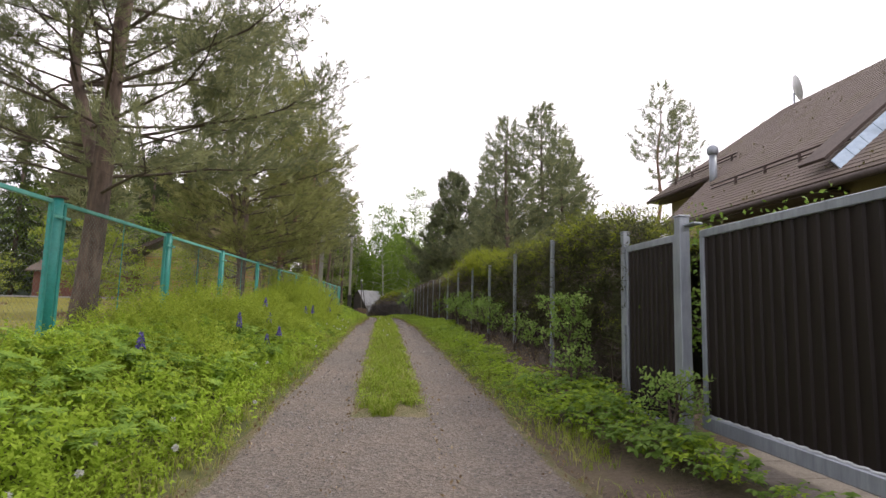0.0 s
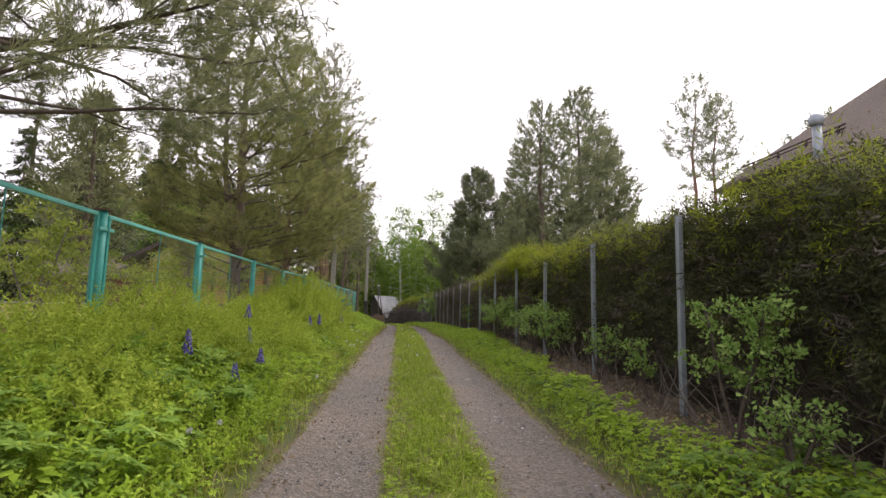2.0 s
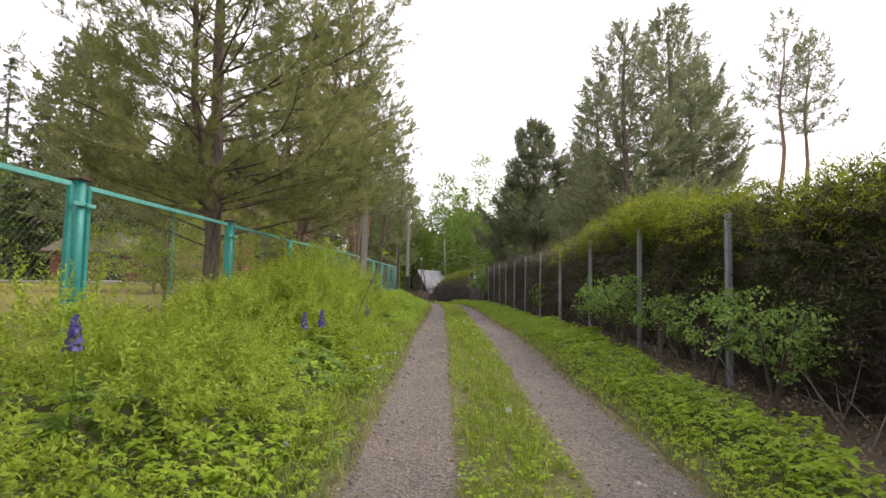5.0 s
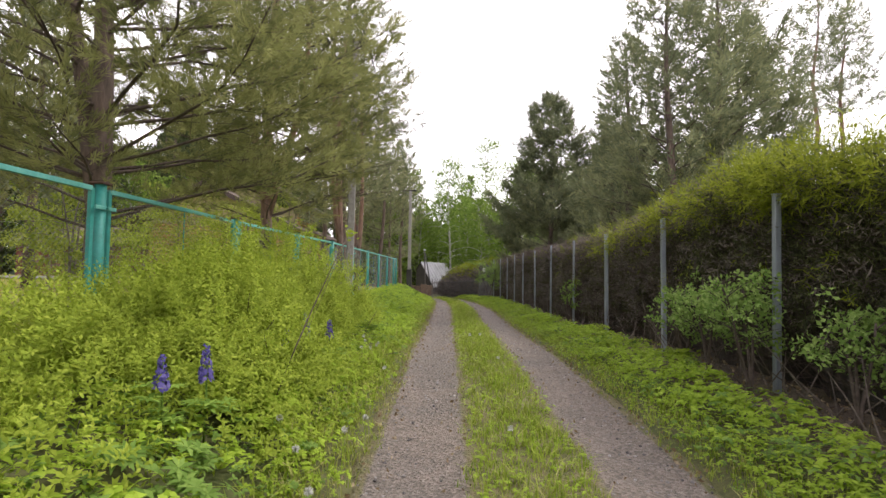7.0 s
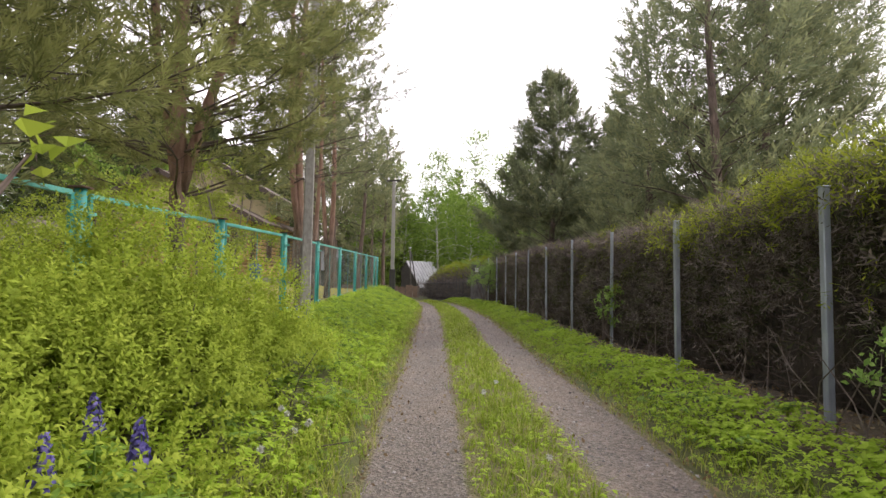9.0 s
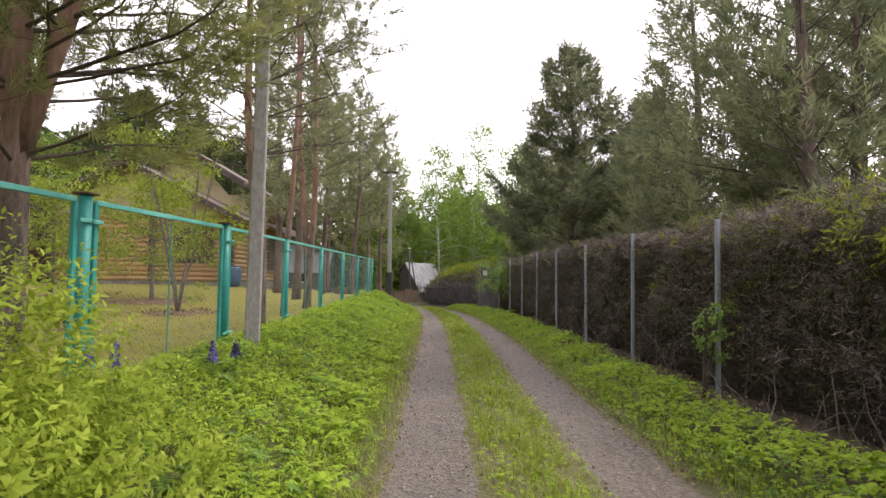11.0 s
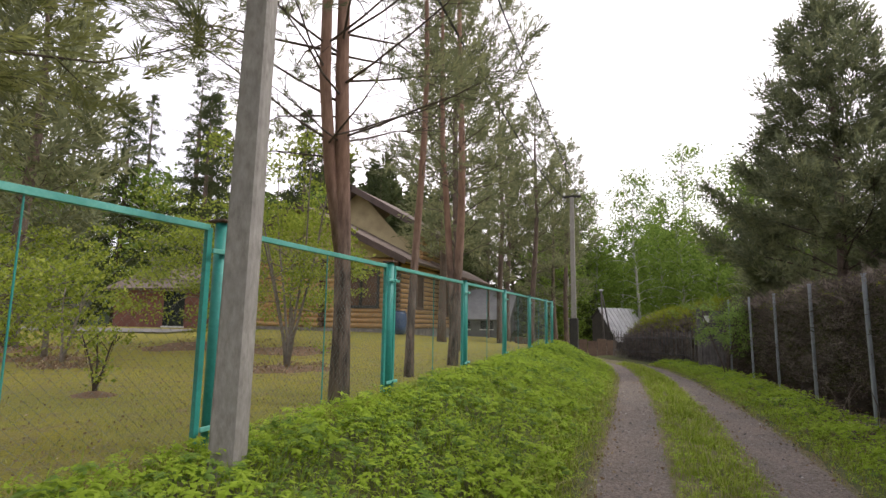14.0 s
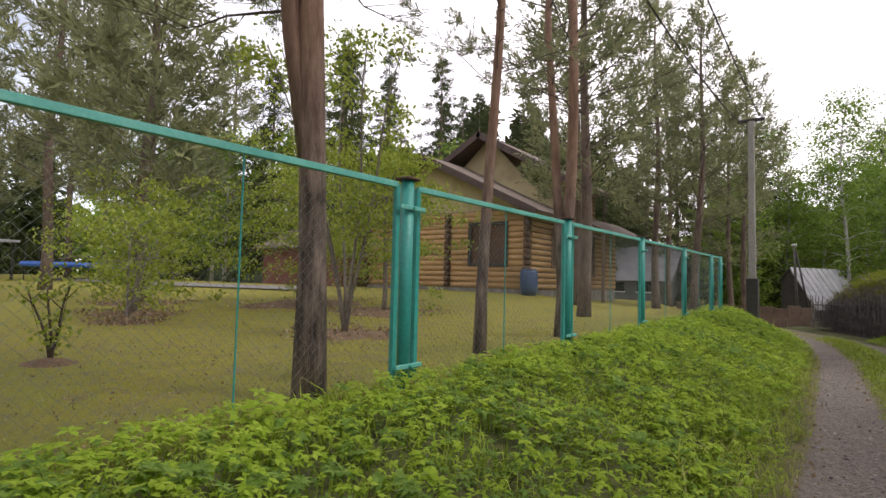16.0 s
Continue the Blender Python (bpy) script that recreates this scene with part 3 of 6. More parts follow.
def pine(base, H, r0, cb, R, nb, rng, lean=(0, 0), needles=M_NEEDLE, tufts=T_TUFT, size=1.0, forks=(), red=None, density=1.0, profile=0.75, rise=0.25, label="", bare=0, side=None, split=2.2):
    """A Scots pine: a tapered trunk (with forks), limbs with side twigs, and needle tufts on the twigs."""
    tree = thing("pine_tree", label or "scots pine with grey-brown bark and loose needle crown", "tree", base, "pines along the lane")
    zs = np.linspace(0, H, 14)
    wx, wy = rng.uniform(0, 6, 2)
    def axis_at(z):
        t = z / H
        return np.stack([lean[0] * t + 0.05 * H / 8 * np.sin(z * 0.7 + wx), lean[1] * t + 0.05 * H / 8 * np.sin(z * 0.6 + wy), np.asarray(z, dtype=float) + 0 * t], -1)
    def rad(z):
        return r0 * (1 - z / H) ** 0.75 + 0.012 + 0.35 * r0 * np.exp(-z / 0.18)
    P = axis_at(zs)
    P[0, 2] = -0.3
    lower = part("trunk", tube(P, rad(zs), 10), red or M_BARK, tree, "", True)
    stems = [(axis_at, rad, cb, H)]
    for zf, ang, dist, Hf in forks:
        def fork_at(z, zf=zf, ang=ang, dist=dist, Hf=Hf):
            t = np.clip((z - zf) / (Hf - zf), 0, 1)
            q = axis_at(np.full_like(np.asarray(z, dtype=float), zf))
            d = dist * np.minimum(1, split * t) * (0.8 + 0.4 * t)
            return np.stack([q[..., 0] + d * math.cos(ang), q[..., 1] + d * math.sin(ang), np.asarray(z, dtype=float)], -1)
        def fork_r(z, zf=zf, Hf=Hf):
            return rad(zf) * 0.75 * (1 - (z - zf) / (Hf - zf)) ** 0.75 + 0.01
        zz = np.linspace(zf, Hf, 10)
        part("fork", tube(fork_at(zz), fork_r(zz), 8), red or M_BARK, tree, "", True)
        stems.append((fork_at, fork_r, max(cb, zf + 0.4), Hf))
    limbs, tp, ta = [], [], []
    for at, rr, c0, h1 in stems:
        n = nb if at is axis_at else int(nb * 0.6)
        az = rng.uniform(0, 6.28)
        for k in range(n):
            # limbs stand in loose whorls of four or five
            u = (k // 5 * 5 + 2 + 0.35 * (k % 5 - 2) + rng.uniform(-0.8, 0.8)) / n
            u = min(max(u, 0.0), 1.0)
            z = c0 + (h1 - c0) * 0.985 * u
            az += 1.257 + rng.uniform(-0.4, 0.4) + (0.6 if k % 5 == 0 else 0)
            L = R * (1 - u) ** profile * min(1.0, 0.6 + 2 * u) * rng.uniform(0.75, 1.15) + 0.22
            if side is not None:
                L *= 1 + side[1] * math.cos(az - side[0])
            el = rise + 0.75 * u + rng.uniform(-0.15, 0.15)
            d = np.array((math.cos(az) * math.cos(el), math.sin(az) * math.cos(el), math.sin(el)))
            p0 = at(np.array([z]))[0]
            s = np.linspace(0, 1, 6)
            wig = np.stack([np.sin(s * 5 + az), np.cos(s * 4 + az), np.sin(s * 6)], -1) * 0.075 * L * s[:, None]
            Q = p0 + d * L * s[:, None] + np.array((0, 0, 0.18 * L)) * (s ** 2)[:, None] + wig
            limbs.append(tube(Q, (0.007 + 0.0058 * L) * (1 - 0.85 * s) * min(1, r0 / 0.12), 5, False))
            if u < bare:
                for t in (0.3, 0.45, 0.6, 0.72, 0.84, 0.94):
                    b0 = np.array([np.interp(t, s, Q[:, i]) for i in range(3)])
                    w = rng.choice((-1, 1)) * rng.uniform(0.5, 1.0)
                    b1 = b0 + np.array((math.cos(az + w), math.sin(az + w), rng.uniform(-0.1, 0.4))) * L * rng.uniform(0.12, 0.3)
                    limbs.append(tube(np.array([b0, b1]), [0.006, 0.002], 3, False))
                if rng.uniform() < 0.6:
                    continue
            ns = max(4, int((3.5 + L * 4.2) * density))
            for q in range(ns):
                t = 0.3 + 0.7 * (q + rng.uniform(0, 1)) / ns
                b0 = np.array([np.interp(t, s, Q[:, i]) for i in range(3)])
                w = (1 if q % 2 else -1) * rng.uniform(0.35, 1.1)
                dd = np.array((math.cos(az + w), math.sin(az + w), rng.uniform(-0.2, 0.55)))
                l = min(1.2, (0.16 + 0.4 * L * (1.08 - t)) * rng.uniform(0.6, 1.15))
                b1 = b0 + dd * l
                limbs.append(tube(np.array([b0, b1]), [0.0045, 0.0015], 3, False))
                m = max(3, int(l / (0.085 * size)))
                tt = np.linspace(0.3, 1.0, m) + rng.uniform(-0.05, 0.05, m)
                tp.append(b0 + (b1 - b0) * tt[:, None] + rng.normal(0, 0.035 + 0.05 * l, (m, 3)) * (1, 1, 0.7))
                ta.append(np.tile(unit(dd + np.array((0, 0, 0.55))), (m, 1)) + rng.normal(0, 0.42, (m, 3)))
            m = 4
            tp.append(np.tile(Q[-1], (m, 1)) + rng.normal(0, 0.03, (m, 3)))
            ta.append(np.tile(d + np.array((0, 0, 0.5)), (m, 1)) + rng.normal(0, 0.3, (m, 3)))
    tagged(part("limbwork", join(limbs), M_TWIG, tree, "dark bare limbs and twigs", True), kind="stuff")
    tp, ta = np.concatenate(tp), np.concatenate(ta)
    part("crown", mixed(tufts, tp, RNG.uniform(0.75, 1.25, len(tp)) * size, ta), needles, tree, "loose tufts of green needles")
    return tree


def spruce(base, H, R, rng, n=70, label="dark narrow spruce tree"):
    tree = thing("spruce_tree", label, "tree", base, "spruces behind the houses")
    part("trunk", tube([(0, 0, -0.2), (0, 0, H * 0.5), (0, 0, H)], [0.02 * H * 0.7, 0.01 * H, 0.01], 7), M_BARK, tree, "", True)
    tp, ta = [], []
    for k in range(n):
        u = (k + rng.uniform()) / n
        z = H * (0.06 + 0.94 * u)
        az = k * 2.4 + rng.uniform(-0.4, 0.4)
        L = R * (1 - u) ** 0.85 * rng.uniform(0.75, 1.1) + 0.1
        m = max(4, int(L * 5))
        t = np.linspace(0.15, 1, m)
        d = np.array((math.cos(az), math.sin(az), -0.25))
        for rep in range(3):
            tp.append(np.array((0, 0, z)) + d * L * t[:, None] + rng.normal(0, 0.12, (m, 3)) * (1, 1, 0.6))
            ta.append(np.tile(d, (m, 1)) + rng.normal(0, 0.45, (m, 3)))
    tp, ta = np.concatenate(tp), np.concatenate(ta)
    part("crown", mixed(T_FARTUFT, tp, RNG.uniform(0.9, 1.5, len(tp)), ta), M_SPRUCE, tree)
    return tree


def broadleaf(name, label, base, H, R, r0, cb, rng, leaves, mat, bark, lsize, group="", nb=26, weep=0.0, stems=1, spread=0.32, rise=0.45, flat=0.7):
    """A broad-leaved tree or bush: stems, rising limbs, and single leaves gathered in uneven clumps round the twigs."""
    tree = thing(name, label, "tree", base, group)
    wood, ctr = [], []
    for s in range(stems):
        a0 = rng.uniform(0, 6.28)
        tilt = 0.0 if stems == 1 else rng.uniform(0.15, 0.35)
        k = np.linspace(0, 1, 8)
        P = np.stack([math.cos(a0) * tilt * H * k ** 1.3 + 0.03 * H * np.sin(k * 5 + a0) * k, math.sin(a0) * tilt * H * k ** 1.3 + 0.02 * H * np.sin(k * 6) * k, H * 0.95 * k - 0.1 * (k == 0)], -1)
        part("trunk", tube(P, r0 * (1 - 0.9 * k) + 0.006, 7), bark, tree, "", True)
        for b in range(nb // stems):
            u = (b + rng.uniform()) / (nb // stems)
            z = cb + (1 - cb) * u * 0.97
            p0 = np.array([np.interp(z, k, P[:, i]) for i in range(3)])
            az = b * 2.4 + rng.uniform(-0.5, 0.5)
            L = R * math.sqrt(max(0.05, 1 - (2 * u - 0.75) ** 2 / 1.7)) * rng.uniform(0.6, 1.1)
            el = rise + 0.5 * u
            d = np.array((math.cos(az) * math.cos(el), math.sin(az) * math.cos(el), math.sin(el)))
            t = np.linspace(0, 1, 5)
            Q = p0 + d * L * t[:, None] + np.array((0, 0, -weep * L)) * (t ** 2)[:, None]
            wood.append(tube(Q, (0.25 * r0 + 0.004) * (1 - 0.85 * t), 4, False))
            for q in range(5):
                tt = rng.uniform(0.3, 1.05)
                ctr.append(p0 + d * L * tt + np.array((0, 0, -weep * L * tt * tt)) + rng.normal(0, 0.16 * R, 3))
    tagged(part("limbwork", join(wood), bark, tree, "", True), kind="stuff")
    C = np.array(ctr)
    per = max(3, leaves // len(C))
    rc = spread * R * RNG.uniform(0.5, 1.1, len(C))
    dirs = RNG.normal(0, 1, (len(C), per, 3))
    dirs /= np.linalg.norm(dirs, axis=2)[..., None]
    pos = (C[:, None] + dirs * RNG.uniform(0, 1, (len(C), per, 1)) ** 0.5 * rc[:, None, None] * (1, 1, flat)).reshape(-1, 3)
    pos[:, 2] = np.maximum(pos[:, 2], 0.05)
    ax = RNG.normal(0, 1, (len(pos), 3))
    part("crown", mixed(T_LEAF, pos, RNG.uniform(0.7, 1.3, len(pos)) * lsize, ax), mat, tree)
    return tree


PR = np.random.default_rng(11)
# pines inside the turquoise fence
pine((-4.3, 8.0, land(-4.3, 8)), 10.5, 0.15, 2.0, 4.1, 60, PR, (0.65, 0.1), label="old scots pine with wide low limbs over the lane", forks=((2.0, 2.6, 0.9, 6.5),), size=1.15, density=1.2, rise=0.04, side=(0.3, 0.15))
pine((-4.6, 17.2, land(-4.6, 17.2)), 9.6, 0.13, 1.2, 3.5, 70, PR, (0.1, 0.1), M_NEEDLE_Y, label="bushy scots pine forked low, yellow-green needles", forks=((1.3, 3.0, 0.5, 7.4),), size=1.25, density=1.05, rise=0.08, profile=0.7, side=(-0.2, 0.15))
pine((-4.4, 22.2, land(-4.4, 22.2)), 9.8, 0.12, 1.7, 3.0, 66, PR, (0.2, 0.1), M_NEEDLE_Y, label="forked scots pine with reddish limbs", forks=((1.9, 0.3, 0.7, 7.5), (2.1, 2.7, 0.6, 7.0)), size=1.25, density=0.8, rise=0.1, red=M_BARK_RED, profile=0.65)
pine((-3.84, 27.0, land(-3.84, 27.0)), 12.5, 0.09, 2.7, 3.3, 76, PR, (0.1, 0.1), label="tall scots pine with twin reddish stems", forks=((1.5, 3.8, 0.33, 11.5),), split=6, size=1.25, density=0.5, rise=0.12, bare=0.3, red=M_BARK_RED)
pine((-4.05, 29.8, land(-4.1, 29.8)), 9.0, 0.06, 3.0, 1.7, 34, PR, (0.1, 0.0), label="slender young pine with a bare lower stem", density=0.5, bare=0.45, red=M_BARK_RED, size=1.3)
pine((-4.1, 32.0, land(-4.1, 32.0)), 11.0, 0.085, 3.2, 2.3, 44, PR, (0.1, 0.2), label="scots pine with twin stems beside the fence", forks=((0.5, 2.9, 0.35, 10.0),), density=0.55, bare=0.4, red=M_BARK_RED, size=1.3)
for x, y, H, r, R in ((-5.6, 36.5, 11.0, 0.13, 2.3), (-7.4, 40.5, 12.5, 0.14, 2.4), (-5.0, 45.5, 11.0, 0.13, 2.6), (-6.9, 47.5, 13.0, 0.14, 2.5), (-4.2, 51.0, 11.5, 0.13, 2.5), (-8.0, 54.0, 13.0, 0.15, 2.8), (-5.6, 57.0, 12.0, 0.14, 2.7)):
    pine((x, y, land(x, y)), H, r, 2.6, R, 44, PR, (PR.uniform(-0.3, 0.3), 0), M_NEEDLE, T_PINEFAR, 1.3, density=0.7, bare=0.2, label="tall scots pine at the end of the fence")
# pines beyond the hedge
for x, y, H, R, d in ((6.2, 27.5, 10.6, 3.2, 0.6), (8.6, 29.2, 12.2, 3.8, 0.8), (6.6, 32.5, 10.5, 3.0, 0.6), (10.5, 31.5, 11.0, 3.4, 1.0), (4.9, 39.6, 10.6, 3.8, 1.8), (8.4, 39.8, 9.0, 3.4, 1.1), (12.5, 37.0, 9.0, 3.2, 0.9), (7.0, 36.0, 7.0, 2.6, 0.7), (6.0, 46.0, 8.0, 3.0, 1.0), (10.0, 46.0, 9.0, 3.0, 1.0)):
    pine((x, y, land(x, y)), H, 0.15, 1.0, R, 62, PR, (0, 0), M_NEEDLE_D if d > 1.05 else M_NEEDLE_F, T_MIDTUFT, 1.5, density=d * 1.15, rise=0.2, profile=0.68, label="dense scots pine standing behind the hedge")
for x, y, H, R in ((29.0, 55.0, 26.0, 3.6), (31.5, 55.5, 24.0, 3.8), (36.0, 47.0, 19.0, 4.0)):
    pine((x, y, 0.2), H, 0.28, H * 0.55, R, 34, PR, (0.8, 0), M_NEEDLE_F, T_PINEFAR, 1.7, density=0.6, label="very tall bare-stemmed pine with a high crown", red=M_BARK_RED, bare=0.2, profile=0.45)
# birches and woods beyond the end of the lane
for x, y, H, R in ((-0.5, 66, 14.5, 3.0), (3.6, 69, 17.5, 3.4), (-4.5, 70, 14.5, 2.8), (-8.5, 68, 13.5, 3.0), (7.5, 64, 13.5, 3.2), (2.4, 63, 9.5, 2.8), (5.6, 57, 12.0, 3.0), (-5.6, 63, 9.0, 2.4), (11.5, 66, 13.0, 3.2), (0.8, 74, 14.0, 3.0), (14.0, 58, 11.0, 3.4), (18.0, 60, 12.0, 3.6), (23.0, 56, 11.0, 3.6), (-3.8, 67.5, 9.5, 3.0), (-7.0, 66, 9.0, 3.0), (1.2, 69.5, 10.0, 3.2), (5.0, 65.5, 9.0, 3.0), (-1.8, 73, 12.0, 3.2)):
    broadleaf("birch_tree", "fresh green birch with airy hanging twigs", (x, y, land(x, y)), H, R, 0.14, 0.06, PR, 6500, M_BIRCHLEAF, M_BIRCH, 0.2, "birches at the end of the lane", 40, 0.5)
for x, y, H, R in ((-37.5, 58, 24, 4.0), (-34, 60, 22, 3.8), (-31, 57, 18, 3.6), (-41, 56, 21, 3.8), (-27, 62, 17, 3.4), (-24, 60, 16, 3.2), (-21, 62, 14, 2.4), (-14, 61, 12, 2.2), (-12, 64, 13, 2.3), (-17, 60, 12, 2.2), (-26, 58, 15, 2.8), (-5.5, 66, 13, 2.6), (2, 80, 15, 3), (9, 74, 14, 3), (-9.5, 62, 12, 2.4), (14, 70, 14, 3), (-24, 45.5, 14, 3.6), (-27, 49, 16, 3.8), (-22.5, 53, 16, 3.6), (-28.5, 44, 13, 3.4)):
    spruce((x, y, land(x, y)), H, R, PR)
for x, y, H, R in ((-42, 38, 21, 4.2), (-47, 42, 22, 4.4), (-54, 36, 22, 4.4), (-36, 46, 17, 3.6), (-26, 32, 16, 4.0), (-31, 38, 18, 4.2), (-20, 22, 11, 3.0), (-30, 18, 15, 3.8), (-14, 12, 10, 2.8), (-24, 8, 14, 3.6), (-40, 24, 18, 4.0), (-16.6, 31.5, 11.0, 2.8)):
    pine((x, y, land(x, y)), H, 0.2, H * 0.22, R, 40, PR, (0, 0), M_NEEDLE, T_PINEFAR, 2.3, density=0.55, label="tall scots pine at the back of the garden")
for x, y, H in ((-46, 60, 13), (-40, 66, 12), (-52, 54, 13), (-30, 66, 12), (-58, 48, 14), (-34, 52, 9), (-29, 54, 8), (-27, 45, 9), (-31.5, 43, 9), (-36, 41, 10), (-24, 50, 9), (-20, 52, 9), (-40, 47, 11)):
    broadleaf("birch_tree", "birch at the back of the garden", (x, y, land(x, y)), H, 3.4, 0.14, 0.15, PR, 3600, M_BIRCHLEAF, M_BIRCH, 0.26, "garden birches", 34, 0.4)


def wood_edge():
    """Leafy woods that close the distance all round."""
    pos = []
    for a in np.arange(0, 2 * math.pi, 0.045):
        r = RNG.uniform(85, 110)
        c = np.array((r * math.cos(a), 25 + r * math.sin(a)))
        H = RNG.uniform(8, 13)
        n = 130
        z = H * RNG.uniform(0, 1, n)
        w = 4.0 * np.sqrt(np.clip(1 - (z / H - 0.35) ** 2 / 0.45, 0.05, 1))
        pos.append(np.stack([c[0] + RNG.normal(0, 0.6, n) * w, c[1] + RNG.normal(0, 0.6, n) * w, z], -1))
    n = 5000
    x = RNG.uniform(-12, 24, n)
    pos.append(np.stack([x, RNG.uniform(76, 84, n), (9.5 + 2.5 * wob(x, x * 0, 0.4)) * RNG.uniform(0, 1, n)], -1))
    n = 3500
    y = RNG.uniform(8, 66, n)
    pos.append(np.stack([RNG.uniform(-82, -76, n), y, (10 + 3 * wob(y, y * 0, 0.3)) * RNG.uniform(0, 1, n)], -1))
    pos = np.concatenate(pos)
    solo("distant_woods", mixed(T_LEAF, pos, RNG.uniform(1.0, 2.2, len(pos)), RNG.normal(0, 1, (len(pos), 3))), M_BIRCHLEAF, "far mixed woods closing the view", "woods", "stuff")


wood_edge()


def garden_woods():
    """Dark conifer woods behind the garden."""
    pos = []
    for k in range(60):
        c = np.array((RNG.uniform(-75, -46), RNG.uniform(5, 72))) if k % 2 else np.array((RNG.uniform(-48, -16), RNG.uniform(66, 80)))
        H = RNG.uniform(11, 18)
        n = 210
        z = H * RNG.uniform(0.02, 1, n)
        w = 2.8 * (1 - z / H) ** 0.6 + 0.2
        a = RNG.uniform(0, 6.28, n)
        r = w * np.sqrt(RNG.uniform(0.1, 1, n))
        pos.append(np.stack([c[0] + r * np.cos(a), c[1] + r * np.sin(a), z], -1))
    pos = np.concatenate(pos)
    ax = RNG.normal(0, 1, (len(pos), 3)) * (1, 1, 0.5)
    solo("conifer_woods", mixed(T_FARTUFT, pos, RNG.uniform(4, 7, len(pos)), ax), M_SPRUCE, "dark conifer woods behind the garden", "woods", "stuff")


garden_woods()


# ---------- the turquoise chain-link fence ----------
def fence_x(y):
    return float(np.interp(y, [20, 25, 40], [-3.8, -3.52, -3.55]))


POSTS = (0.4, 3.4, 6.5, 9.65, 12.72, 16.15, 19.35, 22.2, 24.86, 27.75, 30.85, 33.95, 37.05, 40.1, 41.4)


def post_top(y):
    return 2.43 + (y - 6.5) * 0.0055


def fence_post(y):
    g = float(land(fence_x(y), y))
    h = post_top(y) - g
    p = thing("fence_post", "turquoise painted round steel fence post with a rusty cap", "fence post", (fence_x(y), y, g), "turquoise fence posts")
    part("pipe", tube([(0, 0, -0.2), (0, 0, h * 0.5), (0, 0, h)], [0.052] * 3, 14), M_TURQ, p, "", True)
    part("cap", box(-0.075, 0.075, -0.075, 0.075, h, h + 0.022, 0.006), M_CAP, p, "dark rusty cap plate")
    for z in (h - 0.24, 0.16):
        part("strap", box(0.05, 0.068, -0.15, 0.15, z, z + 0.035, 0.004), M_TURQ_L, p, "flat steel strap")
        part("bolt", tube([(0.066, 0, z + 0.017), (0.085, 0, z + 0.017)], [0.012, 0.012], 6), M_TURQ, p)
    return p


def fence_panel(y0, y1):
    g0, g1 = float(land(fence_x(y0), y0)), float(land(fence_x(y1), y1))
    t0, t1 = post_top(y0) - 0.05, post_top(y1) - 0.05
    p = thing("mesh_fence", "chain-link fence panel in a turquoise angle-iron frame", "fence", (fence_x(y0), y0, g0), "turquoise fence panels")
    p.rotation_euler = (0, 0, math.atan2(fence_x(y0) - fence_x(y1), y1 - y0))
    a, L = 0.125, y1 - y0 - 0.125
    top = lambda y: (t0 + (t1 - t0) * y / (y1 - y0)) - g0
    bot = lambda y: (g1 - g0) * y / (y1 - y0) + 0.06
    def bar(name, ya, za, yb, zb, w=0.046):
        V, F = box(-0.02, 0.02, 0, 1, -w / 2, w / 2, 0.003)
        d = np.array((0, yb - ya, zb - za))
        up = np.array((0, -d[2], d[1])) / np.linalg.norm(d)
        W = np.stack([V[:, 0], ya + V[:, 1] * d[1] + V[:, 2] * up[1], za + V[:, 1] * d[2] + V[:, 2] * up[2]], -1)
        return part(name, (W, F), M_TURQ_L if name == "top_rail" else M_TURQ, p)
    bar("top_rail", a, top(a), L, top(L), 0.045)
    bar("upright", a, bot(a), a, top(a))
    bar("upright", L, bot(L), L, top(L))
    if L > 2:
        m = (a + L) / 2
        part("rod", tube([(0, m, bot(m) - 0.1), (0, m, top(m))], [0.0065, 0.0065], 6), M_TURQ, p, "thin upright rod")
    s, wires = 0.07, []
    h = max(top(a), top(L)) - 0.05
    for k in range(int(-h / s) - 1, int(L / s) + 1):
        for sg in (1, -1):
            ya, za, yb, zb = (k * s, 0.05, k * s + h, 0.05 + h) if sg > 0 else (k * s + h, 0.05, k * s, 0.05 + h)
            if sg < 0 and ya < a:
                continue
            lo, hi = sorted((ya, yb))
            c0, c1 = max(lo, a), min(hi, L)
            if c1 - c0 < 0.05:
                continue
            f = lambda y: za + (zb - za) * (y - ya) / (yb - ya)
            q0, q1 = f(c0) + bot(c0) - 0.06, f(c1) + bot(c1) - 0.06
            z_top = min(top(c0), top(c1))
            if max(q0, q1) > z_top:
                cut = (max(q0, q1) - z_top)
                if q1 > q0:
                    c1, q1 = c1 - cut, q1 - cut
                else:
                    c0, q0 = c0 + cut, q0 - cut
            if c1 - c0 > 0.05:
                wires.append(tube([(0.004 * sg, c0, q0), (0.004 * sg, c1, q1)], [0.0009, 0.0009], 3, False))
    part("chain_link", join(wires), M_WIRE, p, "dull diamond wire mesh")
    return p


for y in POSTS:
    fence_post(y)
for y0, y1 in zip(POSTS[:-1], POSTS[1:]):
    fence_panel(y0, y1)


